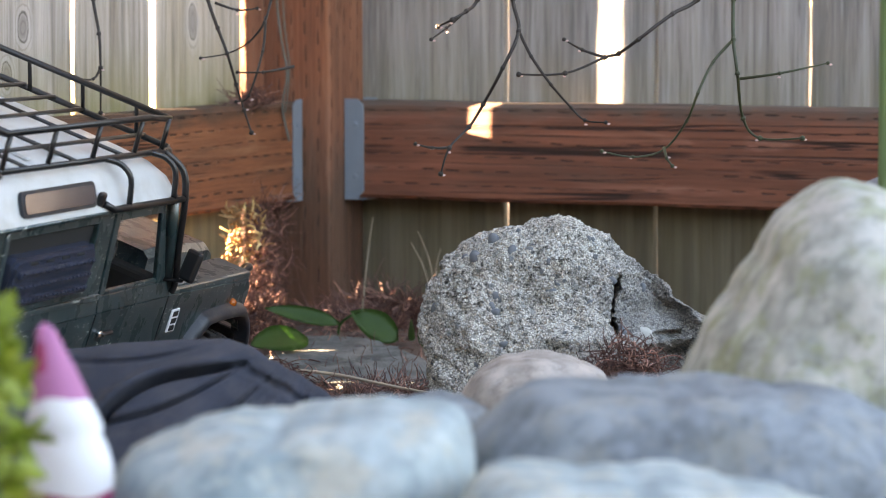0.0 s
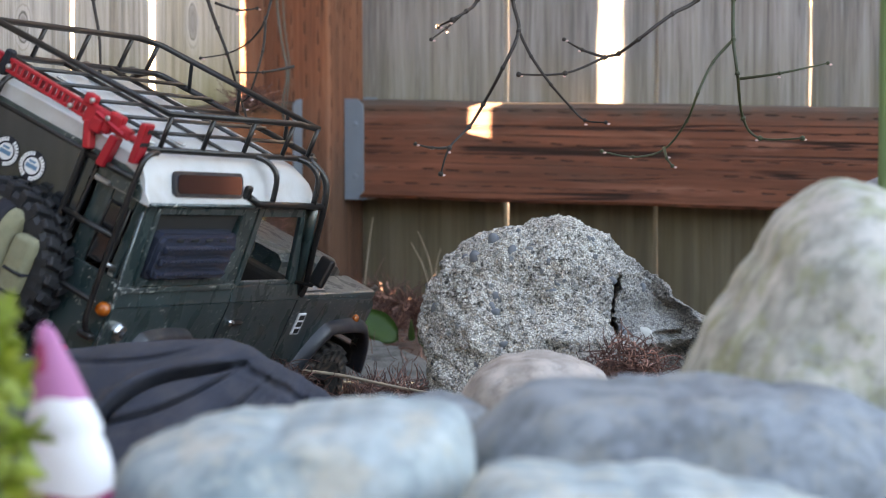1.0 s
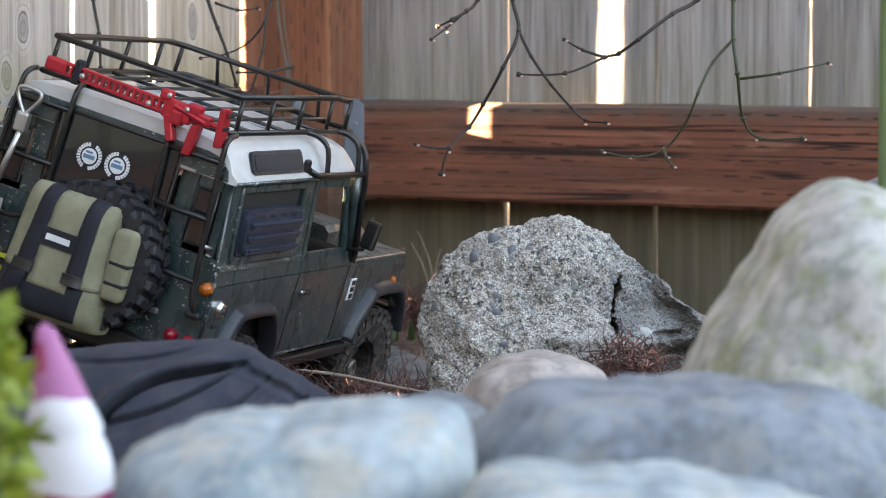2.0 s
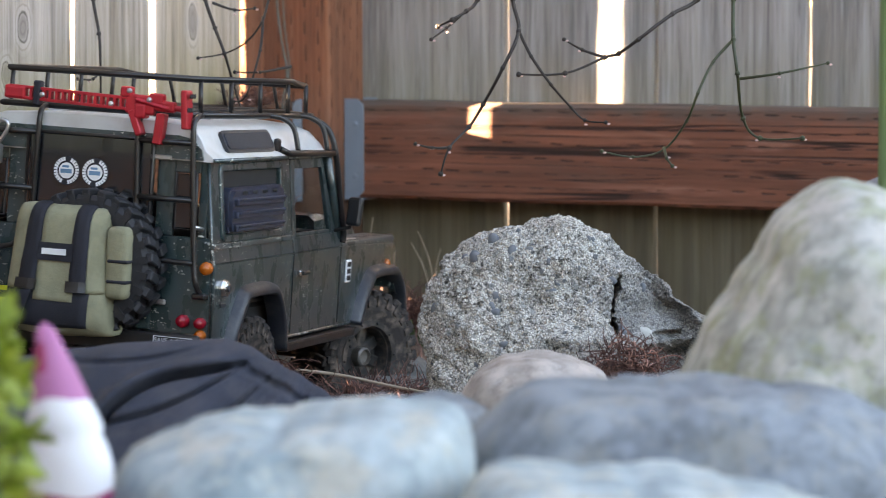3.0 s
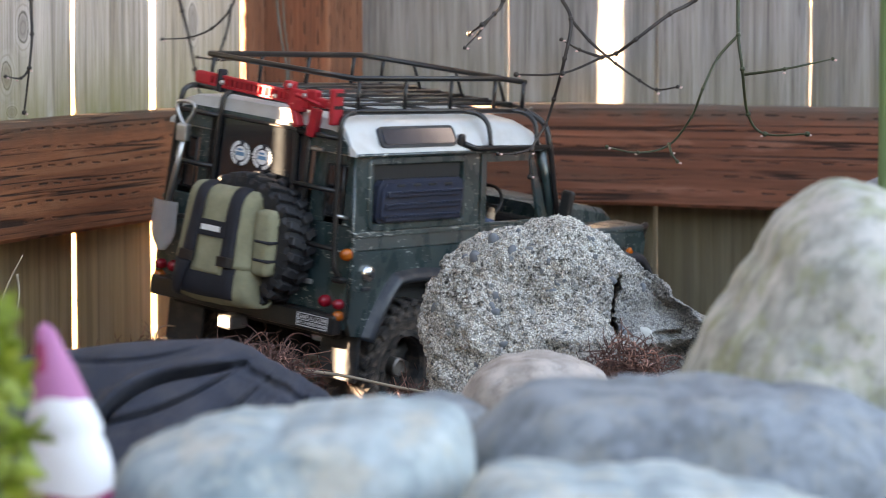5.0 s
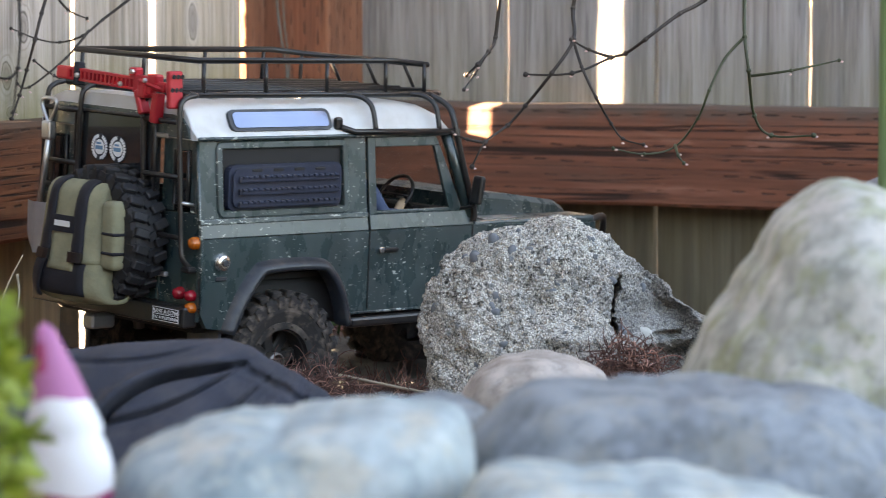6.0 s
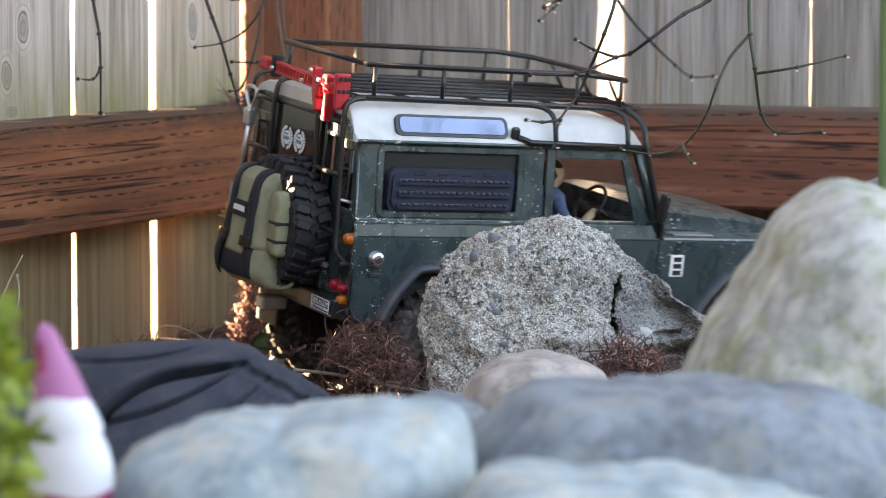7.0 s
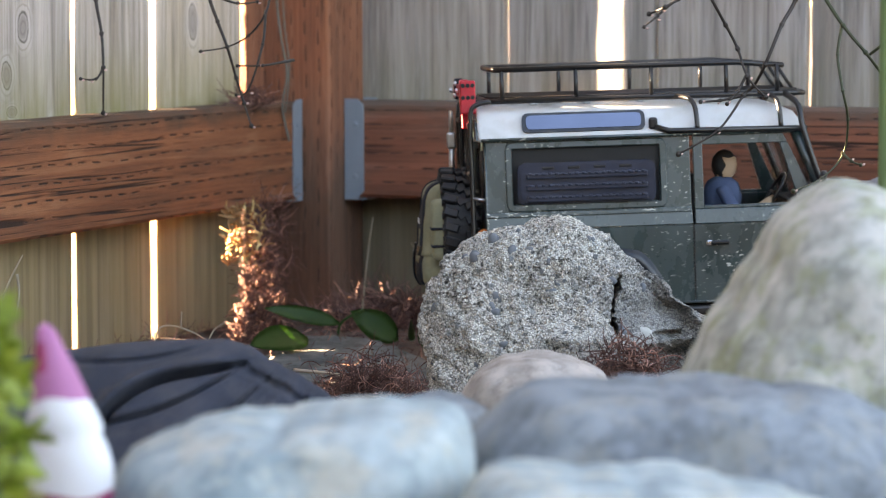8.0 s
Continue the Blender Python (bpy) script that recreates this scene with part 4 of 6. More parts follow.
M_RED = simple("red_anodised_metal", (0.52, 0.018, 0.03), 0.38, 0.25, 260.0, 0.3, 0.15, 0.0002)
M_CANVAS = simple("olive_canvas", (0.25, 0.235, 0.15), 0.95, 0, 900.0, 0.3, 0.8, 0.0005, (0.22, 0.22, 0.15), 0.3)
M_STRAP = simple("navy_webbing", (0.009, 0.010, 0.017), 0.8, 0, 900.0, 0.3, 0.6, 0.0003)
M_PANEL = simple("blue_black_plastic", (0.030, 0.038, 0.06), 0.22, 0, 500.0, 0.3, 0.3, 0.0002)
M_AMBER = simple("amber_lens", (0.5, 0.1, 0.012), 0.2, 0, 300.0, 0.15, 0.1, 0.0002)
M_LENS = simple("red_lens", (0.35, 0.008, 0.02), 0.2, 0, 300.0, 0.15, 0.1, 0.0002)
M_WHITE = simple("white_print", (0.75, 0.76, 0.76), 0.5, 0, 300.0, 0.1, 0.1, 0.0001)
M_PLATE_Y = simple("yellow_plate", (0.6, 0.62, 0.05), 0.45, 0, 300.0, 0.1, 0.1, 0.0001)
M_DARK = simple("dark_interior", (0.015, 0.014, 0.014), 0.8, 0, 200.0, 0.3)
M_SKIN = simple("painted_figure_flesh", (0.55, 0.36, 0.24), 0.6, 0, 200.0, 0.15)
M_SHIRT = simple("blue_figure_cloth", (0.05, 0.085, 0.16), 0.85, 0, 400.0, 0.3)
M_STICKER = simple("blue_print", (0.08, 0.22, 0.35), 0.5, 0, 300.0, 0.2)


def glass(name, tint, rough=0.04):
    m = bpy.data.materials.new(name)
    m.use_nodes = True
    t = m.node_tree
    b = t.nodes["Principled BSDF"]
    b.inputs["Base Color"].default_value = (*tint, 1)
    b.inputs["Roughness"].default_value = rough
    b.inputs["Transmission Weight"].default_value = 1.0
    b.inputs["IOR"].default_value = 1.45
    return m


M_MIRROR = simple("silvered_glazing", (0.20, 0.24, 0.32), 0.12, 1.0, 90.0, 0.3, 0.1, 0.0002)
M_GLASS = glass("clear_plastic_glazing", (0.9, 0.93, 0.93))

AXLE_Z = 0.0425
WAIST, GUTTER, HALF = 0.142, 0.198, 0.0885


def skin(z):
    """Half width of the body's outer skin at a height."""
    if z <= 0.131:
        return HALF
    if z <= WAIST:
        return HALF - 0.002 * (z - 0.131) / (WAIST - 0.131)
    return HALF - 0.002 - 0.0055 * (z - WAIST) / (GUTTER - WAIST)


def plate(bm, x0, x1, z0, z1, side, thick=0.003, out=0.0, x0t=None, x1t=None, bevel=0.0006):
    """A piece of the flank between two heights, leaning with the body's side; x0t, x1t: ends at the upper edge."""
    x0t = x0 if x0t is None else x0t
    x1t = x1 if x1t is None else x1t
    vs = []
    for z, a, b in ((z0, x0, x1), (z1, x0t, x1t)):
        for x in (a, b):
            for y in (skin(z) + out, skin(z) - thick):
                vs.append(bm.verts.new((x, side * y, z)))
    quads = ((0, 1, 3, 2), (4, 6, 7, 5), (0, 2, 6, 4), (1, 5, 7, 3), (0, 4, 5, 1), (2, 3, 7, 6))
    faces = [bm.faces.new([vs[i] for i in q]) for q in quads]
    bmesh.ops.recalc_face_normals(bm, faces=faces)
    if bevel:
        bmesh.ops.bevel(bm, geom=list({e for f in faces for e in f.edges}), offset=bevel, segments=2, affect="EDGES", profile=0.5)


def rounded(bm, hw, hh, r, t, m):
    """An upright plate in x and z with round corners and half thickness t."""
    pts = []
    for cx, cz, a0 in ((hw - r, hh - r, 0), (r - hw, hh - r, 90), (r - hw, r - hh, 180), (hw - r, r - hh, 270)):
        for k in range(5):
            a = radians(a0 + 22.5 * k)
            pts.append((cx + r * math.cos(a), cz + r * math.sin(a)))
    fr = [bm.verts.new(m @ Vector((x, -t, z))) for x, z in pts]
    bk = [bm.verts.new(m @ Vector((x, t, z))) for x, z in pts]
    fs = [bm.faces.new(fr), bm.faces.new(list(reversed(bk)))]
    for k in range(len(pts)):
        fs.append(bm.faces.new((fr[k], bk[k], bk[(k + 1) % len(pts)], fr[(k + 1) % len(pts)])))
    bmesh.ops.recalc_face_normals(bm, faces=fs)


def window_ring(bm, x0, x1, z0, z1, r, w, side, out):
    """A flat frame with round corners lying on the leaning flank."""
    def loop(grow, proud):
        pts = []
        rr = max(0.001, r + grow)
        for cx, cz, a0 in ((x1 - r, z1 - r, 0), (x0 + r, z1 - r, 90), (x0 + r, z0 + r, 180), (x1 - r, z0 + r, 270)):
            for k in range(5):
                a = radians(a0 + 22.5 * k)
                x, z = cx + rr * math.cos(a), cz + rr * math.sin(a)
                if grow < -r:
                    x, z = x + (grow + r) * math.copysign(1, math.cos(a0 * math.pi / 180 + 0.7)), z + (grow + r) * math.copysign(1, math.sin(a0 * math.pi / 180 + 0.7))
                pts.append(bm.verts.new((x, side * (skin(z) + proud), z)))
        return pts
    loops = [loop(0.0, -0.001), loop(0.0, out * 0.6), loop(-0.0008, out), loop(-w + 0.0008, out), loop(-w, out * 0.6), loop(-w, -0.004)]
    for a, b in zip(loops, loops[1:]):
        for k in range(20):
            bm.faces.new((a[k], a[(k + 1) % 20], b[(k + 1) % 20], b[k]))
    bmesh.ops.recalc_face_normals(bm, faces=bm.faces)


def arch_line(cx, half, top, low, n=10):
    """Outline of a wheel opening, front to rear: sloping sides and a rounded flat top."""
    pts = [(cx - half, low), (cx - half * 0.8, low + (top - low) * 0.5), (cx - half * 0.55, top - 0.004), (cx - half * 0.35, top), (cx + half * 0.45, top), (cx + half * 0.68, top - 0.005), (cx + half * 0.88, low + (top - low) * 0.5), (cx + half, low)]
    return [(p.x, p.z) for p in curve_pts([(x, 0, z) for x, z in pts], 5)]


def flank_mesh(side):
    """The lower side panel with its two wheel openings."""
    bm = bmesh.new()
    out = [(-0.07, 0.131), (-0.07, 0.082), (-0.064, 0.071), (-0.044, 0.069)]
    out += arch_line(0.007, 0.051, 0.107, 0.070)
    out += [(0.062, 0.073), (0.215, 0.073)]
    out += arch_line(0.277, 0.054, 0.105, 0.074)
    out += [(0.333, 0.085), (0.318, 0.092), (0.318, 0.122), (0.312, 0.128), (0.19, 0.131)]
    fr = [bm.verts.new((x, side * HALF, z)) for x, z in out]
    bk = [bm.verts.new((x, side * (HALF - 0.004), z)) for x, z in out]
    n = len(out)
    bm.faces.new(fr)
    bm.faces.new(list(reversed(bk)))
    for k in range(n):
        bm.faces.new((fr[k], bk[k], bk[(k + 1) % n], fr[(k + 1) % n]))
    bmesh.ops.recalc_face_normals(bm, faces=bm.faces)
    return bm


def flare_mesh(line, side):
    """A plastic wheel-arch flare following the opening."""
    bm = bmesh.new()
    cx = sum(p[0] for p in line) / len(line)
    rows = []
    for x, z in line:
        gx, gz = (x - cx), (z - 0.055)
        g = math.hypot(gx, gz)
        ox, oz = gx / g, gz / g
        sec = [(0.0, HALF - 0.006), (-0.0005, HALF + 0.006), (0.001, HALF + 0.0075), (0.0035, HALF + 0.0072), (0.0065, HALF + 0.0045), (0.0085, HALF - 0.001)]
        rows.append([bm.verts.new((x + ox * k, side * y, z + oz * k)) for k, y in sec])
    for a, b in zip(rows, rows[1:]):
        for k in range(5):
            bm.faces.new((a[k], b[k], b[k + 1], a[k + 1]))
    for f in bm.faces:
        f.smooth = True
    for r in (rows[0], rows[-1]):
        bm.faces.new(r)
    bmesh.ops.recalc_face_normals(bm, faces=bm.faces)
    return bm


def tyre_mesh(r, w):
    """A knobbly tyre about the y axis."""
    bm = bmesh.new()
    rot = Matrix.Rotation(radians(90), 4, "X")
    prof = [(r * 0.50, -w * 0.40), (r * 0.72, -w * 0.5), (r * 0.86, -w * 0.5), (r * 0.925, -w * 0.42), (r * 0.94, 0), (r * 0.925, w * 0.42), (r * 0.86, w * 0.5), (r * 0.72, w * 0.5), (r * 0.50, w * 0.40)]
    add_lathe(bm, prof, rot, 40, False)
    return bm


def lug_meshes(r, w, rubber):
    """The two shoulder lugs and the centre lug of a tyre, as meshes shared by all of its lugs."""
    out = []
    for s in (-1, 1):
        bm = bmesh.new()
        add_box(bm, -r * 0.068, -w * 0.2, -r * 0.06, r * 0.068, w * 0.2, r * 0.05, 0.0008, Matrix.Translation((0, s * w * 0.3, r * 0.955)) @ Matrix.Rotation(s * 0.3, 4, "Z"))
        add_box(bm, -r * 0.05, -w * 0.045, -r * 0.09, r * 0.05, w * 0.045, r * 0.075, 0.0, Matrix.Translation((0, s * w * 0.49, r * 0.86)))
        out.append(bm)
    out.append(box(-r * 0.05, -w * 0.1, -r * 0.05, r * 0.05, w * 0.1, r * 0.035, 0.0, Matrix.Translation((0, 0, r * 0.95)) @ Matrix.Rotation(0.5, 4, "Z")))
    made = []
    for bm in out:
        me = bpy.data.meshes.new("lug")
        bm.to_mesh(me)
        bm.free()
        me.materials.append(rubber)
        made.append(me)
    return made


LUGS = {}


def add_lugs(wheel, r, w, rubber, n=26):
    if (r, w) not in LUGS:
        LUGS[(r, w)] = lug_meshes(r, w, rubber)
    for k in range(n):
        for me, sh in zip(LUGS[(r, w)], (0.0, 0.5, 0.25)):
            lug = new("lug", me)
            lug.parent = wheel
            lug.matrix_basis = Matrix.Rotation(2 * math.pi * (k + sh) / n, 4, "Y")


def make_wheel(parent, side, m, r=0.0505, w=0.037, rubber=None):
    """A wheel whose outer face looks to the given side."""
    wh = part("wheel", lathe([(r * 0.45, -w * 0.36), (r * 0.52, -w * 0.36), (r * 0.52, w * 0.36), (r * 0.45, w * 0.36)], Matrix.Rotation(radians(90), 4, "X"), 32, False), M_RIM, parent, "", m)
    rubber = rubber or M_TYRE
    part("tyre", tyre_mesh(r, w), rubber, wh, "dusty black knobbly tyre" if rubber == M_TYRE else "clean black knobbly tyre")
    add_lugs(wh, r, w, rubber)
    bm = bmesh.new()
    rot = Matrix.Rotation(radians(-90 * side), 4, "X")
    add_lathe(bm, [(r * 0.26, -0.004), (r * 0.47, 0.0), (r * 0.5, w * 0.34), (r * 0.57, w * 0.40), (r * 0.57, w * 0.45), (r * 0.48, w * 0.45), (r * 0.43, w * 0.02), (r * 0.26, -w * 0.06), (r * 0.01, -w * 0.06)], rot, 32)
    for k in range(10):
        a = 2 * math.pi * k / 10
        add_lathe(bm, [(0.0011, 0), (0.0011, 0.0012), (0.0004, 0.0014)], rot @ Matrix.Translation((r * 0.525 * math.cos(a), r * 0.525 * math.sin(a), w * 0.45)), 6)
    for k in range(8):
        a = 2 * math.pi * k / 8
        add_box(bm, r * 0.12, -r * 0.09, -w * 0.1, r * 0.45, r * 0.09, w * 0.12, 0.0012, rot @ Matrix.Rotation(a, 4, "Z"))
    part("rim", bm, M_RIM, wh, "worn black beadlock rim", smooth=False)
    part("hub", lathe([(r * 0.14, 0), (r * 0.14, w * 0.30), (r * 0.115, w * 0.33), (r * 0.10, w * 0.26), (r * 0.01, w * 0.25)], rot, 20), M_HUB, wh, "bright metal hub ring")
    return wh


def badge(parent, x, y, z, r, inner):
    """A round printed sticker on the rear glass."""
    rot = Matrix.Translation((x, y, z)) @ Matrix.Rotation(radians(-90), 4, "Y")
    st = part("sticker", lathe([(r, 0), (r, 0.0004)], rot, 28), M_STRAP, parent, "round white-on-dark sticker")
    bm = bmesh.new()
    n = 26
    for k in range(n):
        if k % 13 in (0, 12):
            continue
        a = 2 * math.pi * k / n
        add_box(bm, r * 0.68, -r * 0.075, 0.0004, r * 0.93, r * 0.075, 0.0008, 0, rot @ Matrix.Rotation(a, 4, "Z"))
    part("lettering_ring", bm, M_WHITE, st)
    bm = lathe([(r * 0.55, 0.0004), (r * 0.55, 0.0008)], rot, 24)
    part("emblem", bm, M_WHITE, st)
    bm = bmesh.new()
    add_box(bm, -r * 0.18, -r * 0.42, 0.0008, r * 0.1, r * 0.42, 0.0011, 0, rot)
    add_box(bm, r * 0.2, -r * 0.2, 0.0008, r * 0.35, r * 0.3, 0.0011, 0, rot)
    part("emblem_bar", bm, inner, st)


def writing(text, size, parent, m, material):
    cu = bpy.data.curves.new("writing", "FONT")
    cu.body, cu.size, cu.extrude = text, size, 0.0001
    cu.align_x = "CENTER"
    tmp = bpy.data.objects.new("writing", cu)
    me = bpy.data.meshes.new_from_object(tmp)
    bpy.data.objects.remove(tmp)
    me.materials.append(material)
    ob = new("lettering", me)
    ob.parent = parent
    ob.matrix_basis = m
    return ob


def build_truck():
    t = thing("toy_truck", "dark green scale model off-road truck with white roof and roof rack", "toy truck")
    # lower body
    body = part("body", box(-0.066, -0.078, 0.066, 0.3, 0.078, 0.1, 0.004), M_DARK, t, "black chassis floor under a chipped green body")
    for s in (-1, 1):
        part("side_panel", flank_mesh(s), M_GREEN, t, "scratched dark green side panel")
        bm = bmesh.new()
        plate(bm, -0.07, 0.0815, 0.1312, WAIST, s)
        part("shoulder", bm, M_GREEN, t)
        bm = bmesh.new()
        plate(bm, 0.0835, 0.185, 0.1312, WAIST, s)
        part("door_shoulder", bm, M_GREEN, t)
        bm = bmesh.new()
        plate(bm, -0.071, 0.081, WAIST - 0.0015, WAIST + 0.002, s, 0.003, 0.0015)
        part("waist_moulding", bm, M_WORN, t)
        for line in (arch_line(0.007, 0.051, 0.107, 0.066), arch_line(0.277, 0.054, 0.105, 0.071)):
            part("wheel_flare", flare_mesh(line, s), M_FLARE, t, "dusty grey-black plastic wheel flare")
        part("sill", box(0.063, min(s * 0.086, s * 0.094), 0.064, 0.213, max(s * 0.086, s * 0.094), 0.071, 0.002, seg=2), M_BLACK, t, "black side step")
        # worn edges: the rear corner and the lower lip of the door
        part("corner_edge", tube([(-0.0698, s * (HALF - 0.0006), 0.084), (-0.0698, s * (HALF - 0.0006), 0.131), (-0.0698, s * (HALF - 0.0028), WAIST), (-0.0698, s * (HALF - 0.0082), 0.1965)], 0.0012, 6), M_WORN, t, "chipped bare rear corner edge")
        part("sill_lip", box(0.064, min(s * HALF, s * (HALF + 0.0009)), 0.0728, 0.214, max(s * HALF, s * (HALF + 0.0009)), 0.0746, 0.0004), M_WORN, t, "scuffed lower lip")
        # door seams
        for x in (0.0822, 0.184):
            part("door_seam", box(x - 0.0006, min(s * HALF, s * (HALF + 0.0004)), 0.076, x + 0.0006, max(s * HALF, s * (HALF + 0.0004)), 0.131), M_BLACK, t)
        # upper rear side: window surround
        for name, x0, x1, z0, z1 in (("rear_pillar", -0.07, -0.054, WAIST, GUTTER), ("centre_pillar", 0.060, 0.081, WAIST, GUTTER), ("cant_rail", -0.054, 0.060, 0.1935, GUTTER), ("window_ledge", -0.054, 0.060, WAIST, 0.1465)):
            bm = bmesh.new()
            plate(bm, x0, x1, z0, z1, s)
            part(name, bm, M_GREEN, t)
        fr = bmesh.new()
        window_ring(fr, -0.0555, 0.0635, 0.1445, 0.1955, 0.006, 0.0052, s, 0.0016)
        win = part("window", fr, M_GREEN, t, "green-framed rear side window with rounded corners")
        # far side clear glass; near side an opaque dark sheet painting the shaded inside
        bm = box(-0.05, min(s * 0.0795, s * 0.0805), 0.148, 0.059, max(s * 0.0795, s * 0.0805), 0.192)
        g = part("pane", bm, M_GLASS if s > 0 else M_DARK, win)
        # moulded recovery board hung in the window
        if s < 0:
            bd = bmesh.new()
            for grow, d0, d1 in ((0.0, 0.0815, 0.0868), (-0.0022, 0.0868, 0.0892)):
                rounded(bd, 0.051 + grow, 0.0158 + grow, 0.0065, (d1 - d0) / 2, Matrix.Translation((0.004, -(d0 + d1) / 2, 0.1643)))
            bd_ob = part("recovery_board", bd, M_PANEL, t, "ribbed blue-black plastic recovery board")
            for k, z in enumerate((0.1535, 0.162, 0.1705)):
                bm = box(-0.041, -0.092, z - 0.0024, 0.049, -0.089, z + 0.0024, 0.0012, seg=2)
                part("rib", bm, M_PANEL, bd_ob)
                bm = bmesh.new()
                for j in range(18):
                    add_box(bm, -0.0395 + 0.0049 * j, -0.0936, z + 0.0006, -0.0368 + 0.0049 * j, -0.091, z + 0.0026, 0.0005)
                part("stud_strip", bm, M_PANEL, bd_ob)
            for j in range(4):
                part("slot", box(-0.029 + 0.019 * j, -0.0899, 0.1752, -0.020 + 0.019 * j, -0.089, 0.1772, 0.0005), M_DARK, bd_ob)
        # door
        bm = bmesh.new()
        plate(bm, 0.0835, 0.0905, WAIST, GUTTER - 0.002, s)
        plate(bm, 0.0905, 0.154, 0.189, GUTTER - 0.002, s, x1t=0.1505)
        plate(bm, 0.162, 0.175, WAIST, 0.189, s, x0t=0.148, x1t=0.154)
        plate(bm, 0.0905, 0.164, WAIST, 0.1445, s)
        dr = part("door", bm, M_GREEN, t, "dark green front door with open window")
        part("handle", box(0.094, min(s * HALF, s * 0.0925), 0.1155, 0.108, max(s * HALF, s * 0.0925), 0.1185, 0.001), M_BLACK, dr, "black door handle")
        part("handle_button", box(0.0905, min(s * HALF, s * 0.0915), 0.115, 0.0955, max(s * HALF, s * 0.0915), 0.119, 0.001), M_CHROME, dr, "chrome latch")
        # windscreen pillar
        bm = tube([(0.1825, s * 0.0845, 0.137), (0.172, s * 0.083, 0.168), (0.1595, s * 0.081, 0.1985)], 0.0042, 8)
        part("windscreen_pillar", bm, M_GREEN, t)
        # wing vent
        vent = part("wing_vent", box(0.1955, min(s * HALF, s * (HALF + 0.0012)), 0.104, 0.2075, max(s * HALF, s * (HALF + 0.0012)), 0.1205, 0.0006), M_WHITE, t, "white plastic wing vent")
        for z in (0.1055, 0.1105, 0.1155):
            part("slot", box(0.198, min(s * (HALF + 0.001), s * (HALF + 0.0016)), z, 0.205, max(s * (HALF + 0.001), s * (HALF + 0.0016)), z + 0.0034), M_DARK, vent)
        ry = Matrix.Rotation(radians(90) * (1 if s < 0 else -1), 4, "X")
        part("side_repeater", lathe([(0.0036, 0), (0.0036, 0.0015), (0.0024, 0.003), (0.0004, 0.0036)], Matrix.Translation((0.294, s * HALF, 0.113)) @ ry, 14), M_AMBER, t, "amber side lamp")
        # mirrors
        arm = part("mirror", tube([(0.173, s * 0.086, 0.143), (0.176, s * 0.097, 0.146), (0.176, s * 0.099, 0.152)], 0.0014, 6), M_BLACK, t, "black door mirror")
        part("mirror_head", box(-0.0025, -0.006, -0.010, 0.0025, 0.006, 0.011, 0.0022, pose(0.176, s * 0.1, 0.157, 0, 8, s * 12), seg=2), M_BLACK, arm)
        # roof-side alpine window
        al = bmesh.new()
        m = Matrix.Translation((0.0035, s * 0.0784, 0.2088)) @ Matrix.Rotation(s * radians(27), 4, "X")
        rounded(al, 0.0455, 0.0078, 0.0045, 0.0012, m)
        ap = part("roof_window", al, M_FLARE, t, "narrow roof-side window")
        gm = bmesh.new()
        rounded(gm, 0.0425, 0.0056, 0.0032, 0.0018, m)
        part("glazing", gm, M_MIRROR, ap, "reflective dark glazing")
        # lamps at the rear corners
        rx = Matrix.Rotation(radians(-90), 4, "Y")
        for y, z, r, mt, lab in ((0.0838, 0.1285, 0.0043, M_AMBER, "amber rear lamp"), (0.0695, 0.0935, 0.0043, M_LENS, "red tail lamp"), (0.0815, 0.093, 0.0038, M_LENS, "red tail lamp"), (0.082, 0.0848, 0.0038, M_AMBER, "amber rear lamp")):
            part("tail_lamp", lathe([(r, 0), (r, 0.003), (r * 0.8, 0.0052), (r * 0.4, 0.0064), (0.0003, 0.0068)], Matrix.Translation((-0.0705, s * y, z)) @ rx, 16), mt, t, lab)
        # mud flap
        part("mud_flap", box(-0.052, min(s * 0.054, s * 0.088), 0.036, -0.0495, max(s * 0.054, s * 0.088), 0.074, 0.0008), M_FLARE, t, "black rubber mud flap")
        # corner window at the back
        part("corner_window", box(-0.0716, min(s * 0.060, s * 0.0735), 0.153, -0.0704, max(s * 0.060, s * 0.0735), 0.188, 0.0005), M_GLOSS, t, "narrow rear corner window")
        part("corner_window_frame", tube([(-0.0716, s * 0.0745, 0.1525), (-0.0716, s * 0.0735, 0.189), (-0.0716, s * 0.0595, 0.189), (-0.0716, s * 0.0595, 0.1525)], 0.0011, 6, True), M_BLACK, t)
    # fuel filler on the near side
    cap = part("filler_cap", lathe([(0.0062, 0), (0.0062, 0.001), (0.0052, 0.0034), (0.0036, 0.0042), (0.0003, 0.0042)], Matrix.Translation((-0.0525, -HALF, 0.115)) @ Matrix.Rotation(radians(90), 4, "X"), 20), M_CHROME, t, "chrome filler cap")
    part("lock", lathe([(0.0022, 0.0040), (0.0022, 0.0052), (0.0003, 0.0054)], Matrix.Translation((-0.0525, -HALF, 0.115)) @ Matrix.Rotation(radians(90), 4, "X"), 12), M_FLARE, cap)
    part("reflector_strip", box(-0.0575, -HALF - 0.001, 0.1025, -0.0475, -HALF, 0.1055, 0.0005), M_FLARE, t)
    # rear face with a tail door
    part("rear_panel", box(-0.0705, -0.0865, 0.075, -0.0675, 0.0865, 0.1475, 0.001), M_GREEN, t, "dark green rear panel")
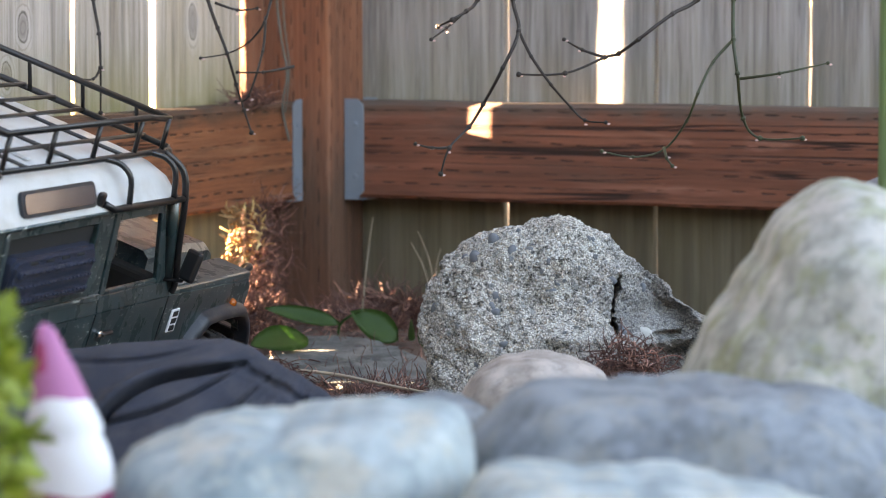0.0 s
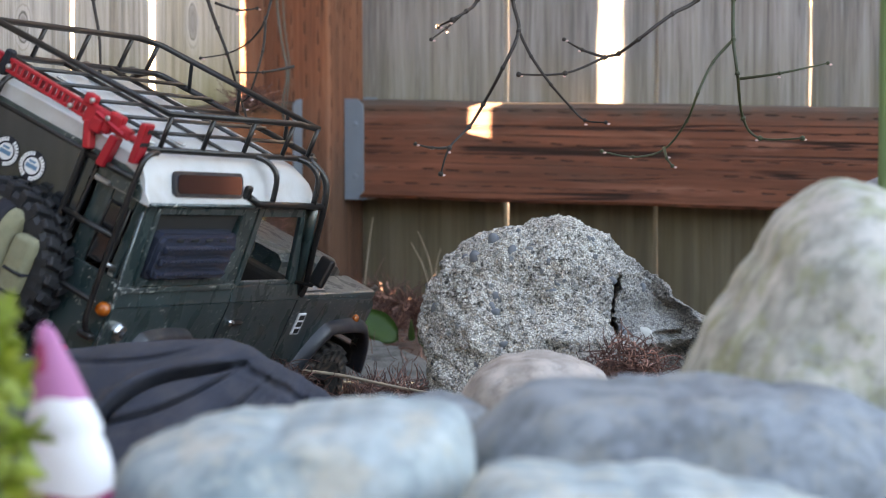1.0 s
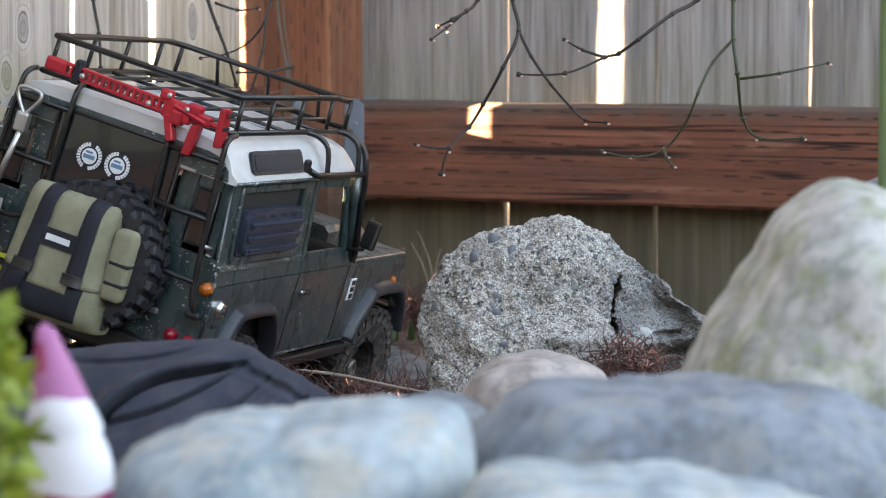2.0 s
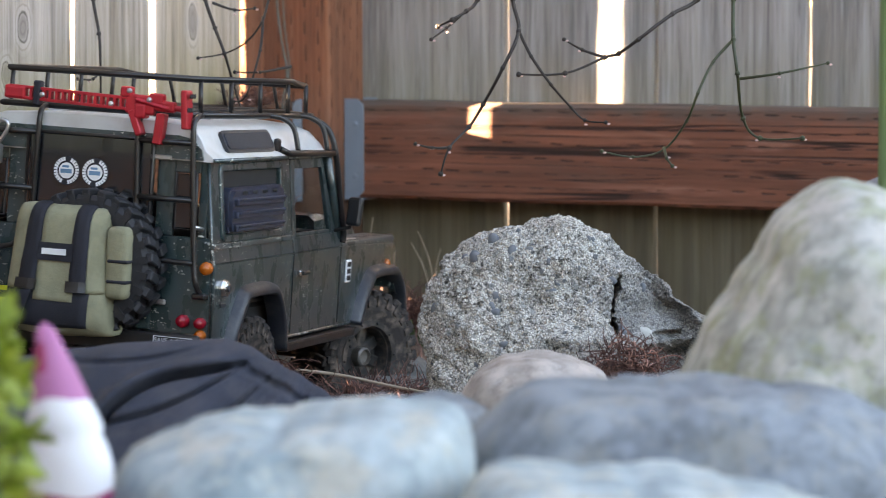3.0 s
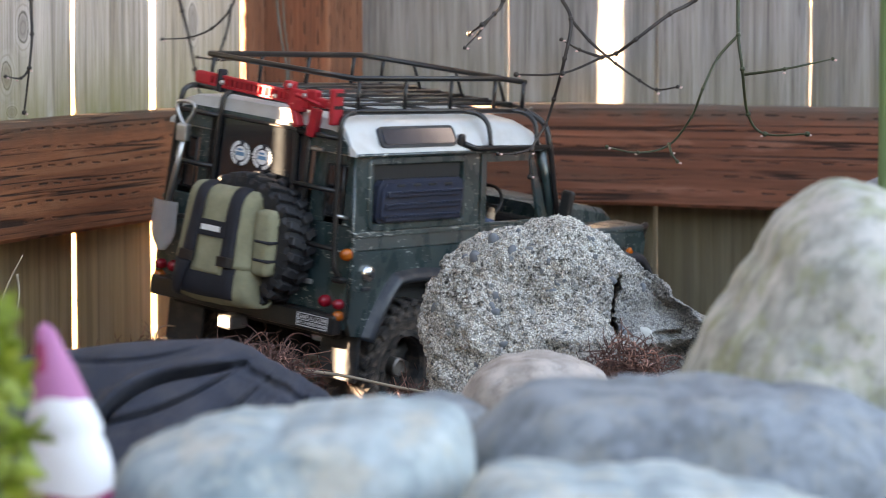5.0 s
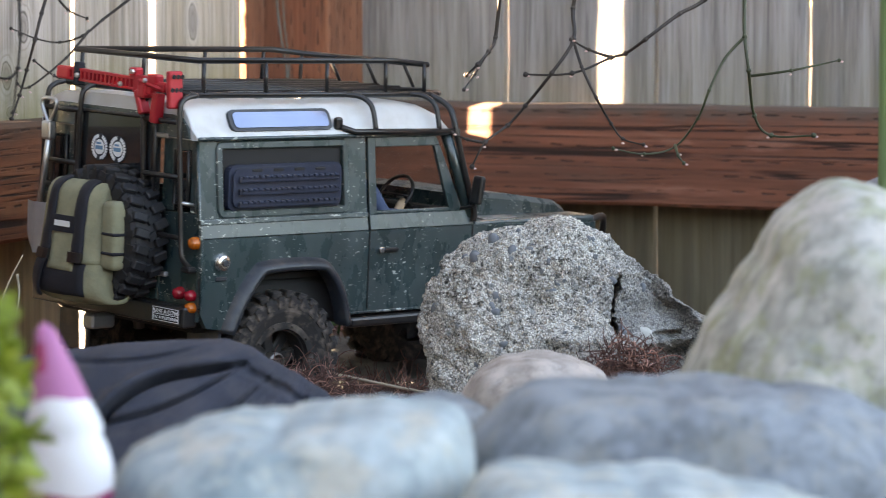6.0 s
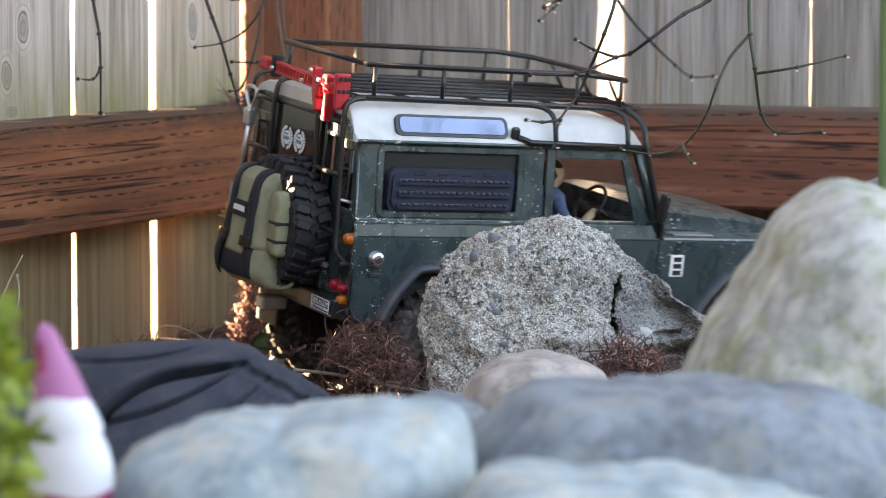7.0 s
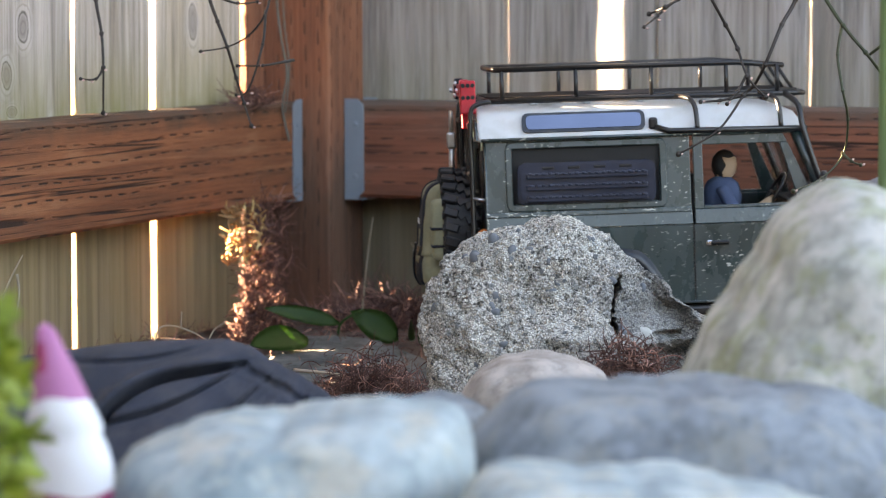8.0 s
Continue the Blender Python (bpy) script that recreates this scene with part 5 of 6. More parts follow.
    for y0, y1, z0, z1 in ((-0.0815, -0.0755, 0.1475, 0.199), (0.0755, 0.0815, 0.1475, 0.199), (-0.0585, -0.046, 0.1475, 0.199), (0.046, 0.0585, 0.1475, 0.199), (-0.0755, -0.0585, 0.189, 0.199), (0.0585, 0.0755, 0.189, 0.199), (-0.046, 0.046, 0.197, 0.203)):
        part("rear_pillar", box(-0.0705, y0, z0, -0.0675, y1, z1, 0.0006), M_GREEN, t)
    tail = part("tail_door", box(-0.0725, -0.047, 0.086, -0.0705, 0.047, 0.150, 0.0012, seg=2), M_GREEN, t, "green tail door with dark window")
    part("tail_window", box(-0.0772, -0.0445, 0.1515, -0.0708, 0.0415, 0.2085, 0.0012), M_GLOSS, tail, "dark rear window")
    fr = tube([(-0.0772, -0.045, 0.151), (-0.0772, -0.045, 0.205), (-0.0772, -0.041, 0.2088), (-0.0772, 0.039, 0.2088), (-0.0772, 0.0425, 0.205), (-0.0772, 0.0425, 0.151)], 0.0013, 6, True)
    part("window_seal", fr, M_BLACK, tail)
    bm = bmesh.new()
    rim = [(-0.079, 0.1975), (-0.0775, 0.204), (-0.071, 0.2105), (-0.062, 0.2125), (0.062, 0.2125), (0.071, 0.2105), (0.0775, 0.204), (0.079, 0.1975)]
    fr, bk = [bm.verts.new((-0.0762, y, z)) for y, z in rim], [bm.verts.new((-0.0735, y, z)) for y, z in rim]
    bm.faces.new(fr)
    bm.faces.new(list(reversed(bk)))
    for k in range(8):
        bm.faces.new((fr[k], bk[k], bk[(k + 1) % 8], fr[(k + 1) % 8]))
    bmesh.ops.recalc_face_normals(bm, faces=bm.faces)
    part("tail_header", bm, M_GREEN, t, "dark header panel under the roof's rear edge")
    part("hinge", box(-0.0775, -0.0575, 0.196, -0.072, -0.043, 0.1995, 0.0008), M_STEEL, tail, "worn metal hinge")
    part("hinge", box(-0.0755, -0.0575, 0.103, -0.072, -0.043, 0.1065, 0.0008), M_STEEL, tail, "worn metal hinge")
    badge(t, -0.0773, 0.0145, 0.1845, 0.0094, M_STICKER)
    badge(t, -0.0773, -0.0055, 0.1845, 0.0094, M_STICKER)
    # rear bumper with plates
    bump = part("rear_bumper", box(-0.080, -0.084, 0.0715, -0.068, 0.084, 0.0855, 0.0015, seg=2), M_BLACK, t, "black rear bumper")
    pl = part("bumper_plate", box(-0.0812, -0.0805, 0.0745, -0.0802, -0.0535, 0.0835, 0.0002), M_DARK, bump, "small black plate with white lettering")
    for y0, y1, z0, z1 in ((-0.0803, -0.0537, 0.0832, 0.0836), (-0.0803, -0.0537, 0.0744, 0.0748), (-0.0803, -0.0799, 0.0748, 0.0832), (-0.0541, -0.0537, 0.0748, 0.0832), (-0.0799, -0.0541, 0.0787, 0.0790)):
        part("plate_border", box(-0.0816, y0, z0, -0.0811, y1, z1), M_WHITE, pl)
    face = Matrix(((0, 0, -1, -0.0813), (-1, 0, 0, -0.067), (0, 1, 0, 0.0), (0, 0, 0, 1)))
    writing("SAVE A COW", 0.0042, pl, Matrix.Translation((0, 0, 0.0795)) @ face, M_WHITE)
    writing("EAT A VEGETARIAN", 0.0030, pl, Matrix.Translation((0, 0, 0.0757)) @ face, M_WHITE)
    part("tow_hitch", box(-0.095, -0.006, 0.062, -0.075, 0.006, 0.072, 0.0015), M_STEEL, t, "worn steel tow hitch")
    yp = part("number_plate", box(-0.0735, 0.036, 0.088, -0.0715, 0.0615, 0.106, 0.0006), M_PLATE_Y, t, "yellow plate with dark bars")
    for z in (0.0905, 0.0985):
        part("plate_bar", box(-0.0741, 0.039, z, -0.0734, 0.0585, z + 0.0045), M_DARK, yp)
    # roof
    bm = bmesh.new()
    prof = [(0.0845, 0.1965), (0.0845, 0.1995), (0.0795, 0.2035), (0.0762, 0.2105), (0.0715, 0.2165), (0.062, 0.2200), (0.04, 0.2215), (0.0, 0.2222)]
    ring = [(y, z) for y, z in prof] + [(-y, z) for y, z in reversed(prof[:-1])]
    rows = []
    for x, k in ((-0.0745, 0.965), (-0.072, 1.0), (0.05, 1.0), (0.12, 0.97), (0.147, 0.86), (0.162, 0.62), (0.167, 0.3)):
        rows.append([bm.verts.new((x, y * (1.0 if x < 0.16 else 0.985), 0.1965 + (z - 0.1965) * k)) for y, z in ring])
    for a, b in zip(rows, rows[1:]):
        for i in range(len(ring) - 1):
            f = bm.faces.new((a[i], b[i], b[i + 1], a[i + 1]))
            f.smooth = True
        bm.faces.new((a[-1], b[-1], b[0], a[0]))
    bm.faces.new(list(reversed(rows[0])))
    bm.faces.new(rows[-1])
    bmesh.ops.recalc_face_normals(bm, faces=bm.faces)
    roof = part("roof", bm, M_ROOF, t, "dirty white moulded roof")
    for x in (-0.03, 0.01, 0.05):
        part("roof_ridge", box(x - 0.003, -0.05, 0.2212, x + 0.003, 0.05, 0.2232, 0.0009), M_ROOF, roof)
    for s in (-1, 1):
        part("gutter", tube([(-0.073, s * 0.0845, 0.1975), (0.165, s * 0.0838, 0.1975)], 0.0014, 6), M_WORN, roof, "grimy chipped roof gutter")
    # bonnet and wings
    bm = bmesh.new()
    secs = [(0.187, 0.066, 0.1325, 0.1515), (0.205, 0.066, 0.132, 0.1525), (0.26, 0.062, 0.13, 0.1475), (0.306, 0.056, 0.127, 0.1415), (0.318, 0.054, 0.118, 0.1365), (0.3225, 0.053, 0.092, 0.130)]
    rows = [[bm.verts.new(p) for p in ((x, -h, z0), (x, -h, z1 - 0.004), (x, -h + 0.005, z1), (x, h - 0.005, z1), (x, h, z1 - 0.004), (x, h, z0))] for x, h, z0, z1 in secs]
    for a, b in zip(rows, rows[1:]):
        for i in range(6):
            bm.faces.new((a[i], b[i], b[(i + 1) % 6], a[(i + 1) % 6]))
    bm.faces.new(list(reversed(rows[0])))
    bm.faces.new(rows[-1])
    bmesh.ops.recalc_face_normals(bm, faces=bm.faces)
    part("bonnet", bm, M_GREEN, t, "faded dark green bonnet")
    for s in (-1, 1):
        bm = bmesh.new()
        add_box(bm, 0.188, min(s * 0.06, s * (HALF - 0.001)), 0.1275, 0.316, max(s * 0.06, s * (HALF - 0.001)), 0.1335, 0.002, seg=2)
        part("wing_top", bm, M_GREEN, t)
        part("chequer_plate", box(0.2, min(s * 0.069, s * 0.083), 0.1335, 0.236, max(s * 0.069, s * 0.083), 0.1348, 0.0004), M_STEEL, t, "bright chequer plate on the wing")
        part("front_panel", box(0.3165, min(s * 0.05, s * 0.086), 0.093, 0.3195, max(s * 0.05, s * 0.086), 0.1285, 0.001), M_GREEN, t)
        part("headlamp", lathe([(0.0115, 0), (0.0115, 0.002), (0.008, 0.0045), (0.0004, 0.0055)], Matrix.Translation((0.3195, s * 0.066, 0.111)) @ Matrix.Rotation(radians(90), 4, "Y"), 20), M_CHROME, t, "round headlamp")
    part("grille", box(0.322, -0.045, 0.094, 0.3235, 0.045, 0.126, 0.0005), M_DARK, t, "black grille")
    part("front_bumper", box(0.326, -0.086, 0.073, 0.339, 0.086, 0.088, 0.002, seg=2), M_BLACK, t, "black front bumper")
    for s in (-1, 1):
        part("bull_bar", tube(curve_pts([(0.334, s * 0.055, 0.085), (0.348, s * 0.058, 0.094), (0.352, s * 0.062, 0.112), (0.345, s * 0.070, 0.126), (0.333, s * 0.078, 0.131), (0.318, s * 0.08, 0.128)], 5), 0.0026, 8), M_BLACK, t, "black tubular bull bar")
    part("bull_bar_cross", tube([(0.352, -0.062, 0.112), (0.352, 0.062, 0.112)], 0.0024, 8), M_BLACK, t)
    # windscreen
    bm = box(-0.0006, -0.078, 0, 0.0006, 0.078, 0.062, 0, pose(0.1815, 0, 0.139, 0, -21.0, 0))
    part("windscreen", bm, M_GLASS, t, "clear windscreen")
    bm = tube([(0.182, -0.081, 0.139), (0.182, 0.081, 0.139)], 0.003, 6)
    part("scuttle", bm, M_GREEN, t)
    # cabin inside
    part("cabin_floor", box(-0.066, -0.08, 0.1, 0.184, 0.08, 0.104), M_DARK, t)
    part("bulkhead", box(0.184, -0.08, 0.1, 0.188, 0.08, 0.139), M_DARK, t)
    part("dashboard", box(0.165, -0.078, 0.122, 0.184, 0.078, 0.142, 0.004, seg=2), M_DARK, t, "dark dashboard")
    for s in (-1, 1):
        st = part("seat", box(0.09, min(s * 0.018, s * 0.062), 0.104, 0.135, max(s * 0.018, s * 0.062), 0.122, 0.004, seg=2), M_DARK, t, "dark seat")
        part("seat_back", box(0.082, min(s * 0.018, s * 0.062), 0.116, 0.093, max(s * 0.018, s * 0.062), 0.166, 0.004, seg=2), M_DARK, st)
    wm = Matrix.Translation((0.150, -0.042, 0.150)) @ Matrix.Rotation(radians(-58), 4, "Y")
    ring = [wm @ Vector((0.0155 * math.cos(a * math.pi / 10), 0.0155 * math.sin(a * math.pi / 10), 0)) for a in range(20)]
    sw = part("steering_wheel", tube(ring, 0.0014, 6, True), M_BLACK, t, "thin black steering wheel")
    part("column", tube([wm @ Vector((0, 0, 0)), wm @ Vector((0, 0, -0.022))], 0.002, 6), M_BLACK, sw)
    part("spoke", tube([wm @ Vector((0, -0.015, 0)), wm @ Vector((0, 0.015, 0))], 0.0011, 5), M_BLACK, sw)
    # seated driver figure, one plain shape
    bm = bmesh.new()
    add_lathe(bm, [(0.010, 0.0), (0.0135, 0.012), (0.0155, 0.028), (0.012, 0.038), (0.006, 0.042)], Matrix.Translation((0.107, -0.045, 0.121)) @ Matrix.Rotation(radians(6), 4, "Y"), 14)
    add_tube(bm, curve_pts([(0.108, -0.06, 0.156), (0.116, -0.066, 0.140), (0.132, -0.062, 0.137)], 4), 0.0052, 8)
    nshirt = len(bm.faces)
    add_tube(bm, [(0.132, -0.062, 0.137), (0.143, -0.055, 0.1435), (0.148, -0.052, 0.146)], 0.0036, 8, taper=0.0028)
    bmesh.ops.create_icosphere(bm, subdivisions=2, radius=0.0105, matrix=Matrix.Translation((0.1125, -0.044, 0.1715)) @ Matrix.Diagonal((0.95, 0.8, 1.15, 1)))
    bm.faces.ensure_lookup_table()
    for i, f in enumerate(bm.faces):
        c = f.calc_center_median()
        f.material_index = 0 if i < nshirt else (2 if c.z > 0.164 and (c.x < 0.110 or c.z > 0.178) else 1)
        f.smooth = True
    fig = part("driver_figure", bm, M_SHIRT, t, "small plain driver figure in blue")
    fig.data.materials.append(M_SKIN)
    fig.data.materials.append(M_DARK)
    # roof rack
    rk = thing("roof_rack", "", "")
    rk.parent = t
    rk["label"] = "black tubular roof rack"
    lo = [(-0.066, -0.067, 0.2255), (0.163, -0.067, 0.2245), (0.170, -0.062, 0.2245), (0.170, 0.062, 0.2245), (0.163, 0.067, 0.2245), (-0.066, 0.067, 0.2255)]
    up = [(-0.060, -0.066, 0.2485), (0.120, -0.066, 0.2485), (0.154, -0.065, 0.2455), (0.154, 0.065, 0.2455), (0.120, 0.066, 0.2485), (-0.060, 0.066, 0.2485)]
    part("lower_rail", tube(lo, 0.0021, 8, True), M_BLACK, rk)
    part("upper_rail", tube(up, 0.0021, 8, True), M_BLACK, rk)
    for s in (-1, 1):
        for x in (-0.055, 0.0, 0.056, 0.112, 0.150):
            part("upright", tube([(x, s * 0.067, 0.225), (x, s * 0.066, 0.248 if x < 0.13 else 0.246)], 0.0016, 6), M_BLACK, rk)
        # legs down to the gutter and the bar along it
        for x in (0.085, 0.147):
            part("leg", tube(curve_pts([(x - 0.012, s * 0.067, 0.2248), (x - 0.003, s * 0.074, 0.2235), (x + 0.001, s * 0.0815, 0.217), (x + 0.002, s * 0.0855, 0.2005)], 4), 0.0019, 7), M_BLACK, rk)
        part("gutter_bar", tube([(0.056, s * 0.083, 0.2035), (0.066, s * 0.0862, 0.2003), (0.168, s * 0.0858, 0.199)], 0.0022, 7), M_BLACK, rk)
        part("end_cap", box(0.0515, min(s * 0.079, s * 0.0835), 0.2015, 0.058, max(s * 0.079, s * 0.0835), 0.2105, 0.0018, seg=2), M_BLACK, rk)
        part("cage_tube", tube(curve_pts([(0.155, s * 0.067, 0.2245), (0.163, s * 0.08, 0.216), (0.165, s * 0.0865, 0.199), (0.174, s * 0.0885, 0.168), (0.183, s * 0.09, 0.143), (0.1835, s * 0.0895, 0.134)], 4), 0.0023, 7), M_BLACK, rk)
    for x in (-0.02, 0.04, 0.1):
        part("cross_bar", tube([(x, -0.067, 0.2250), (x, 0.067, 0.2250)], 0.0014, 6), M_BLACK, rk)
    for y in (-0.045, -0.0225, 0.0, 0.0225, 0.045):
        part("slat", tube([(-0.066, y, 0.2275), (0.168, y, 0.2265)], 0.0014, 6), M_BLACK, rk)
    for x in (0.154,):
        for y in (-0.04, 0.0, 0.04):
            part("upright", tube([(x + 0.013, y, 0.225), (x, y, 0.2455)], 0.0014, 6), M_BLACK, rk)
    # ladders at the back
    for s in (-1, 1):
        ld = thing("ladder", "", "")
        ld.parent = t
        ld["label"] = "black tubular rear ladder"
        part("rail", tube(curve_pts([(-0.064, s * 0.0715, 0.2255), (-0.0745, s * 0.072, 0.2235), (-0.0795, s * 0.0725, 0.214), (-0.0795, s * 0.075, 0.17), (-0.0795, s * 0.078, 0.131), (-0.0795, s * 0.08, 0.118), (-0.072, s * 0.081, 0.111)], 4), 0.0019, 7), M_BLACK, ld)
        part("rail", tube(curve_pts([(-0.064, s * 0.036, 0.2255), (-0.0745, s * 0.035, 0.2235), (-0.0795, s * 0.0345, 0.214), (-0.0795, s * 0.036, 0.17), (-0.0795, s * 0.0375, 0.148), (-0.0795, s * 0.05, 0.1335), (-0.0795, s * 0.078, 0.1315)], 4), 0.0019, 7), M_BLACK, ld)
        for z, y0, y1 in ((0.208, 0.0345, 0.0725), (0.1715, 0.036, 0.075)):
            part("rung", tube([(-0.0795, s * y0, z), (-0.0795, s * y1, z)], 0.0019, 7), M_BLACK, ld)
        part("stay", tube([(-0.0795, s * 0.0765, 0.155), (-0.069, s * 0.079, 0.153)], 0.0014, 6), M_STEEL, ld)
        part("foot", box(-0.078, min(s * 0.076, s * 0.086), 0.1085, -0.0705, max(s * 0.076, s * 0.086), 0.1125, 0.0012), M_BLACK, ld)
    # lifting jack across the back of the rack
    jk = thing("lifting_jack", "", "")
    jk.parent = t
    jk["label"] = "bright red lifting jack with a perforated bar"
    jk.matrix_basis = pose(-0.0805, 0, 0.2315, 2.0, 0, 0)
    bm = bmesh.new()
    add_box(bm, -0.0022, -0.03, 0.0025, 0.0022, 0.056, 0.0045, 0.0004)
    add_box(bm, -0.0022, -0.03, -0.0045, 0.0022, 0.056, -0.0025, 0.0004)
    for k in range(18):
        add_box(bm, -0.0022, -0.028 + 0.0045 * k, -0.003, 0.0022, -0.0262 + 0.0045 * k, 0.003)
    part("bar", bm, M_RED, jk, "red perforated bar")
    part("tip", box(-0.003, 0.044, -0.0046, 0.003, 0.059, 0.0042, 0.0018, seg=2), M_RED, jk)
    part("clamp", box(-0.0036, 0.0335, -0.0075, 0.0036, 0.0385, 0.0085, 0.001), M_STRAP, jk, "black rubber clamp")
    for i, (y0, y1, z0, z1, d) in enumerate(((-0.046, -0.026, -0.006, 0.0065, 0.003), (-0.030, -0.022, 0.004, 0.011, 0.0036), (-0.041, -0.033, -0.0085, 0.001, 0.0045), (-0.052, -0.042, 0.001, 0.0085, 0.0036), (-0.060, -0.046, -0.003, 0.004, 0.0028), (-0.066, -0.058, -0.002, 0.002, 0.002))):
        part("housing", box(-d, y0, z0, d, y1, z1, 0.0015, seg=2), M_RED, jk)
    part("claw", box(-0.004, -0.0025, -0.021, 0.004, 0.0025, -0.004, 0.0008, pose(0, -0.029, 0, -24, 0, 0)), M_RED, jk)
    part("claw", box(-0.004, -0.003, -0.024, 0.004, 0.003, -0.004, 0.0008, pose(0, -0.0515, 0, 4, 0, 0)), M_RED, jk)
    part("handle", box(-0.0026, -0.056, 0.0075, 0.0026, -0.032, 0.0105, 0.0012, pose(-0.002, 0, 0, 10, 0, 0)), M_RED, jk)
    ft = part("base_plate", box(-0.0058, -0.0022, -0.0125, 0.0058, 0.0022, 0.0125, 0.0012, pose(0, -0.0675, 0, -6, 0, 0), seg=2), M_RED, jk, "red perforated base plate")
    for x in (-0.0036, 0.0, 0.0036):
        for z in (-0.009, 0.0, 0.009):
            part("hole", lathe([(0.0016, 0), (0.0016, 0.0004)], pose(x, -0.0697 + z * -0.1, z, 90, 0, 0), 10), M_DARK, ft)
    for y, z in ((-0.044, 0.004), (-0.030, 0.0085), (-0.018, -0.001), (0.03, 0.0)):
        part("bolt", lathe([(0.0017, 0), (0.0017, 0.0016), (0.0008, 0.0022)], pose(-0.0058, y, z, 0, -90, 0), 8), M_STEEL, jk)
    # spare wheel and its canvas bag
    sp = make_wheel(t, -1, Matrix.Translation((-0.0865, -0.0105, 0.1275)) @ Matrix.Rotation(radians(-90), 4, "Z"), 0.0475, 0.027, M_SPARE)
    sp.name = "spare_wheel"
    sp["label"] = "spare wheel hung on the tail door"
    part("spare_bracket", box(-0.085, -0.022, 0.118, -0.071, -0.006, 0.142, 0.001), M_BLACK, t)
    line = curve_pts([(0.013, 0, 0.0375), (0.005, 0, 0.0405), (-0.005, 0, 0.0395), (-0.0115, 0, 0.034), (-0.014, 0, 0.021), (-0.0155, 0, 0.006), (-0.0175, 0, -0.010), (-0.0195, 0, -0.022), (-0.0185, 0, -0.033), (-0.011, 0, -0.0405), (0.003, 0, -0.0415), (0.013, 0, -0.038)], 4)
    half = 0.0335

    def bag_point(i, y, off):
        """A point of the bag's outside at a step along its section, lifted by off."""
        p = line[i]
        q = (line[min(i + 1, len(line) - 1)] - line[max(i - 1, 0)]).normalized()
        e = max(0.0, 1 - abs(y / half) ** 4) ** 0.5
        wob = 0.0011 * noise.noise((y * 90, p.z * 80, 1.7)) + 0.0016 * noise.noise((y * 35, p.z * 30, 5.1))
        grow = (off + wob) * e + off * (1 - e)
        return Vector((0.013 - (0.013 - p.x) * (0.45 + 0.55 * e) + q.z * grow, y * (1.05 - 2.0 * p.z), p.z * (0.95 + 0.05 * e) - q.x * grow))

    def strip(bm, top, low, i0, i1, off, thick, n=6):
        """A soft band over the bag between two pairs of edges, top and low, from step i0 to step i1 of its section."""
        rows = []
        for i in range(i0, i1 + 1):
            k = (i - i0) / (i1 - i0)
            a, b = top[0] + (low[0] - top[0]) * k, top[1] + (low[1] - top[1]) * k
            rows.append([bm.verts.new(bag_point(i, a + (b - a) * j / n, off)) for j in range(n + 1)])
        fs = []
        for a, b in zip(rows, rows[1:]):
            for j in range(n):
                fs.append(bm.faces.new((a[j], a[j + 1], b[j + 1], b[j])))
        bmesh.ops.recalc_face_normals(bm, faces=fs)
        bmesh.ops.solidify(bm, geom=fs, thickness=thick)
        return bm

    last = len(line) - 1
    bg = part("canvas_bag", strip(bmesh.new(), (-half, half), (-half, half), 0, last, 0.0, 0.003, 26), M_CANVAS, t, "olive canvas bag strapped over the spare wheel", pose(-0.0985, 0.0035, 0.1225), smooth=True)
    for a, b, low_a, low_b, end in ((0.0175, 0.0325, 0.0215, 0.0328, 25), (-0.016, 0.0085, -0.014, 0.0105, 27), (-0.0325, -0.0235, -0.0325, -0.0205, 25)):
        part("flap", strip(bmesh.new(), (a, b), (low_a, low_b), 2, end, 0.0012, 0.0022), M_CANVAS, bg, smooth=True)
    for a, b, low_a, low_b in ((0.008, 0.018, 0.0105, 0.022), (-0.0245, -0.0145, -0.0215, -0.011)):
        stp = part("strap", strip(bmesh.new(), (a, b), (low_a, low_b), 1, 24, 0.0022, 0.0014, 3), M_STRAP, bg, "navy webbing strap", smooth=True)
        part("buckle", strip(bmesh.new(), (low_a - 0.001, low_b + 0.001), (low_a - 0.001, low_b + 0.001), 23, 25, 0.004, 0.0022, 3), M_BLACK, stp)
    part("strap_end", strip(bmesh.new(), (0.011, 0.021), (0.019, 0.029), 25, 34, 0.0034, 0.0012, 3), M_STRAP, bg, "loose navy strap end", smooth=True)
    lb = part("label_band", strip(bmesh.new(), (-0.013, 0.0105), (-0.0125, 0.011), 17, 20, 0.0024, 0.0012, 4), M_STRAP, bg)
    part("label_print", strip(bmesh.new(), (-0.0085, 0.0075), (-0.0085, 0.0075), 18, 19, 0.0033, 0.0006, 3), M_WHITE, lb, "white printed bar")
    part("mesh_pocket", strip(bmesh.new(), (-0.024, 0.031), (-0.022, 0.0325), 25, 33, 0.0008, 0.0012, 10), M_STRAP, bg, "dark mesh pocket", smooth=True)
    part("side_pocket", box(-0.0105, -0.0475, -0.016, 0.008, -0.032, 0.0305, 0.0042, seg=3), M_CANVAS, bg, "bulging olive side pocket", smooth=True)
    for z in (0.0085, -0.0045):
        part("pocket_band", box(-0.0112, -0.0482, z - 0.0011, 0.007, -0.034, z + 0.0011, 0.0008), M_STRAP, bg)
    # shovel on the far ladder
    sh = thing("shovel", "", "")
    sh.parent = t
    sh["label"] = "small bright metal shovel clipped to the ladder"
    sh.matrix_basis = pose(0, 0.008, 0)
    part("shaft", tube([(-0.086, 0.0515, 0.196), (-0.086, 0.062, 0.138)], 0.0022, 8), M_STEEL, sh)
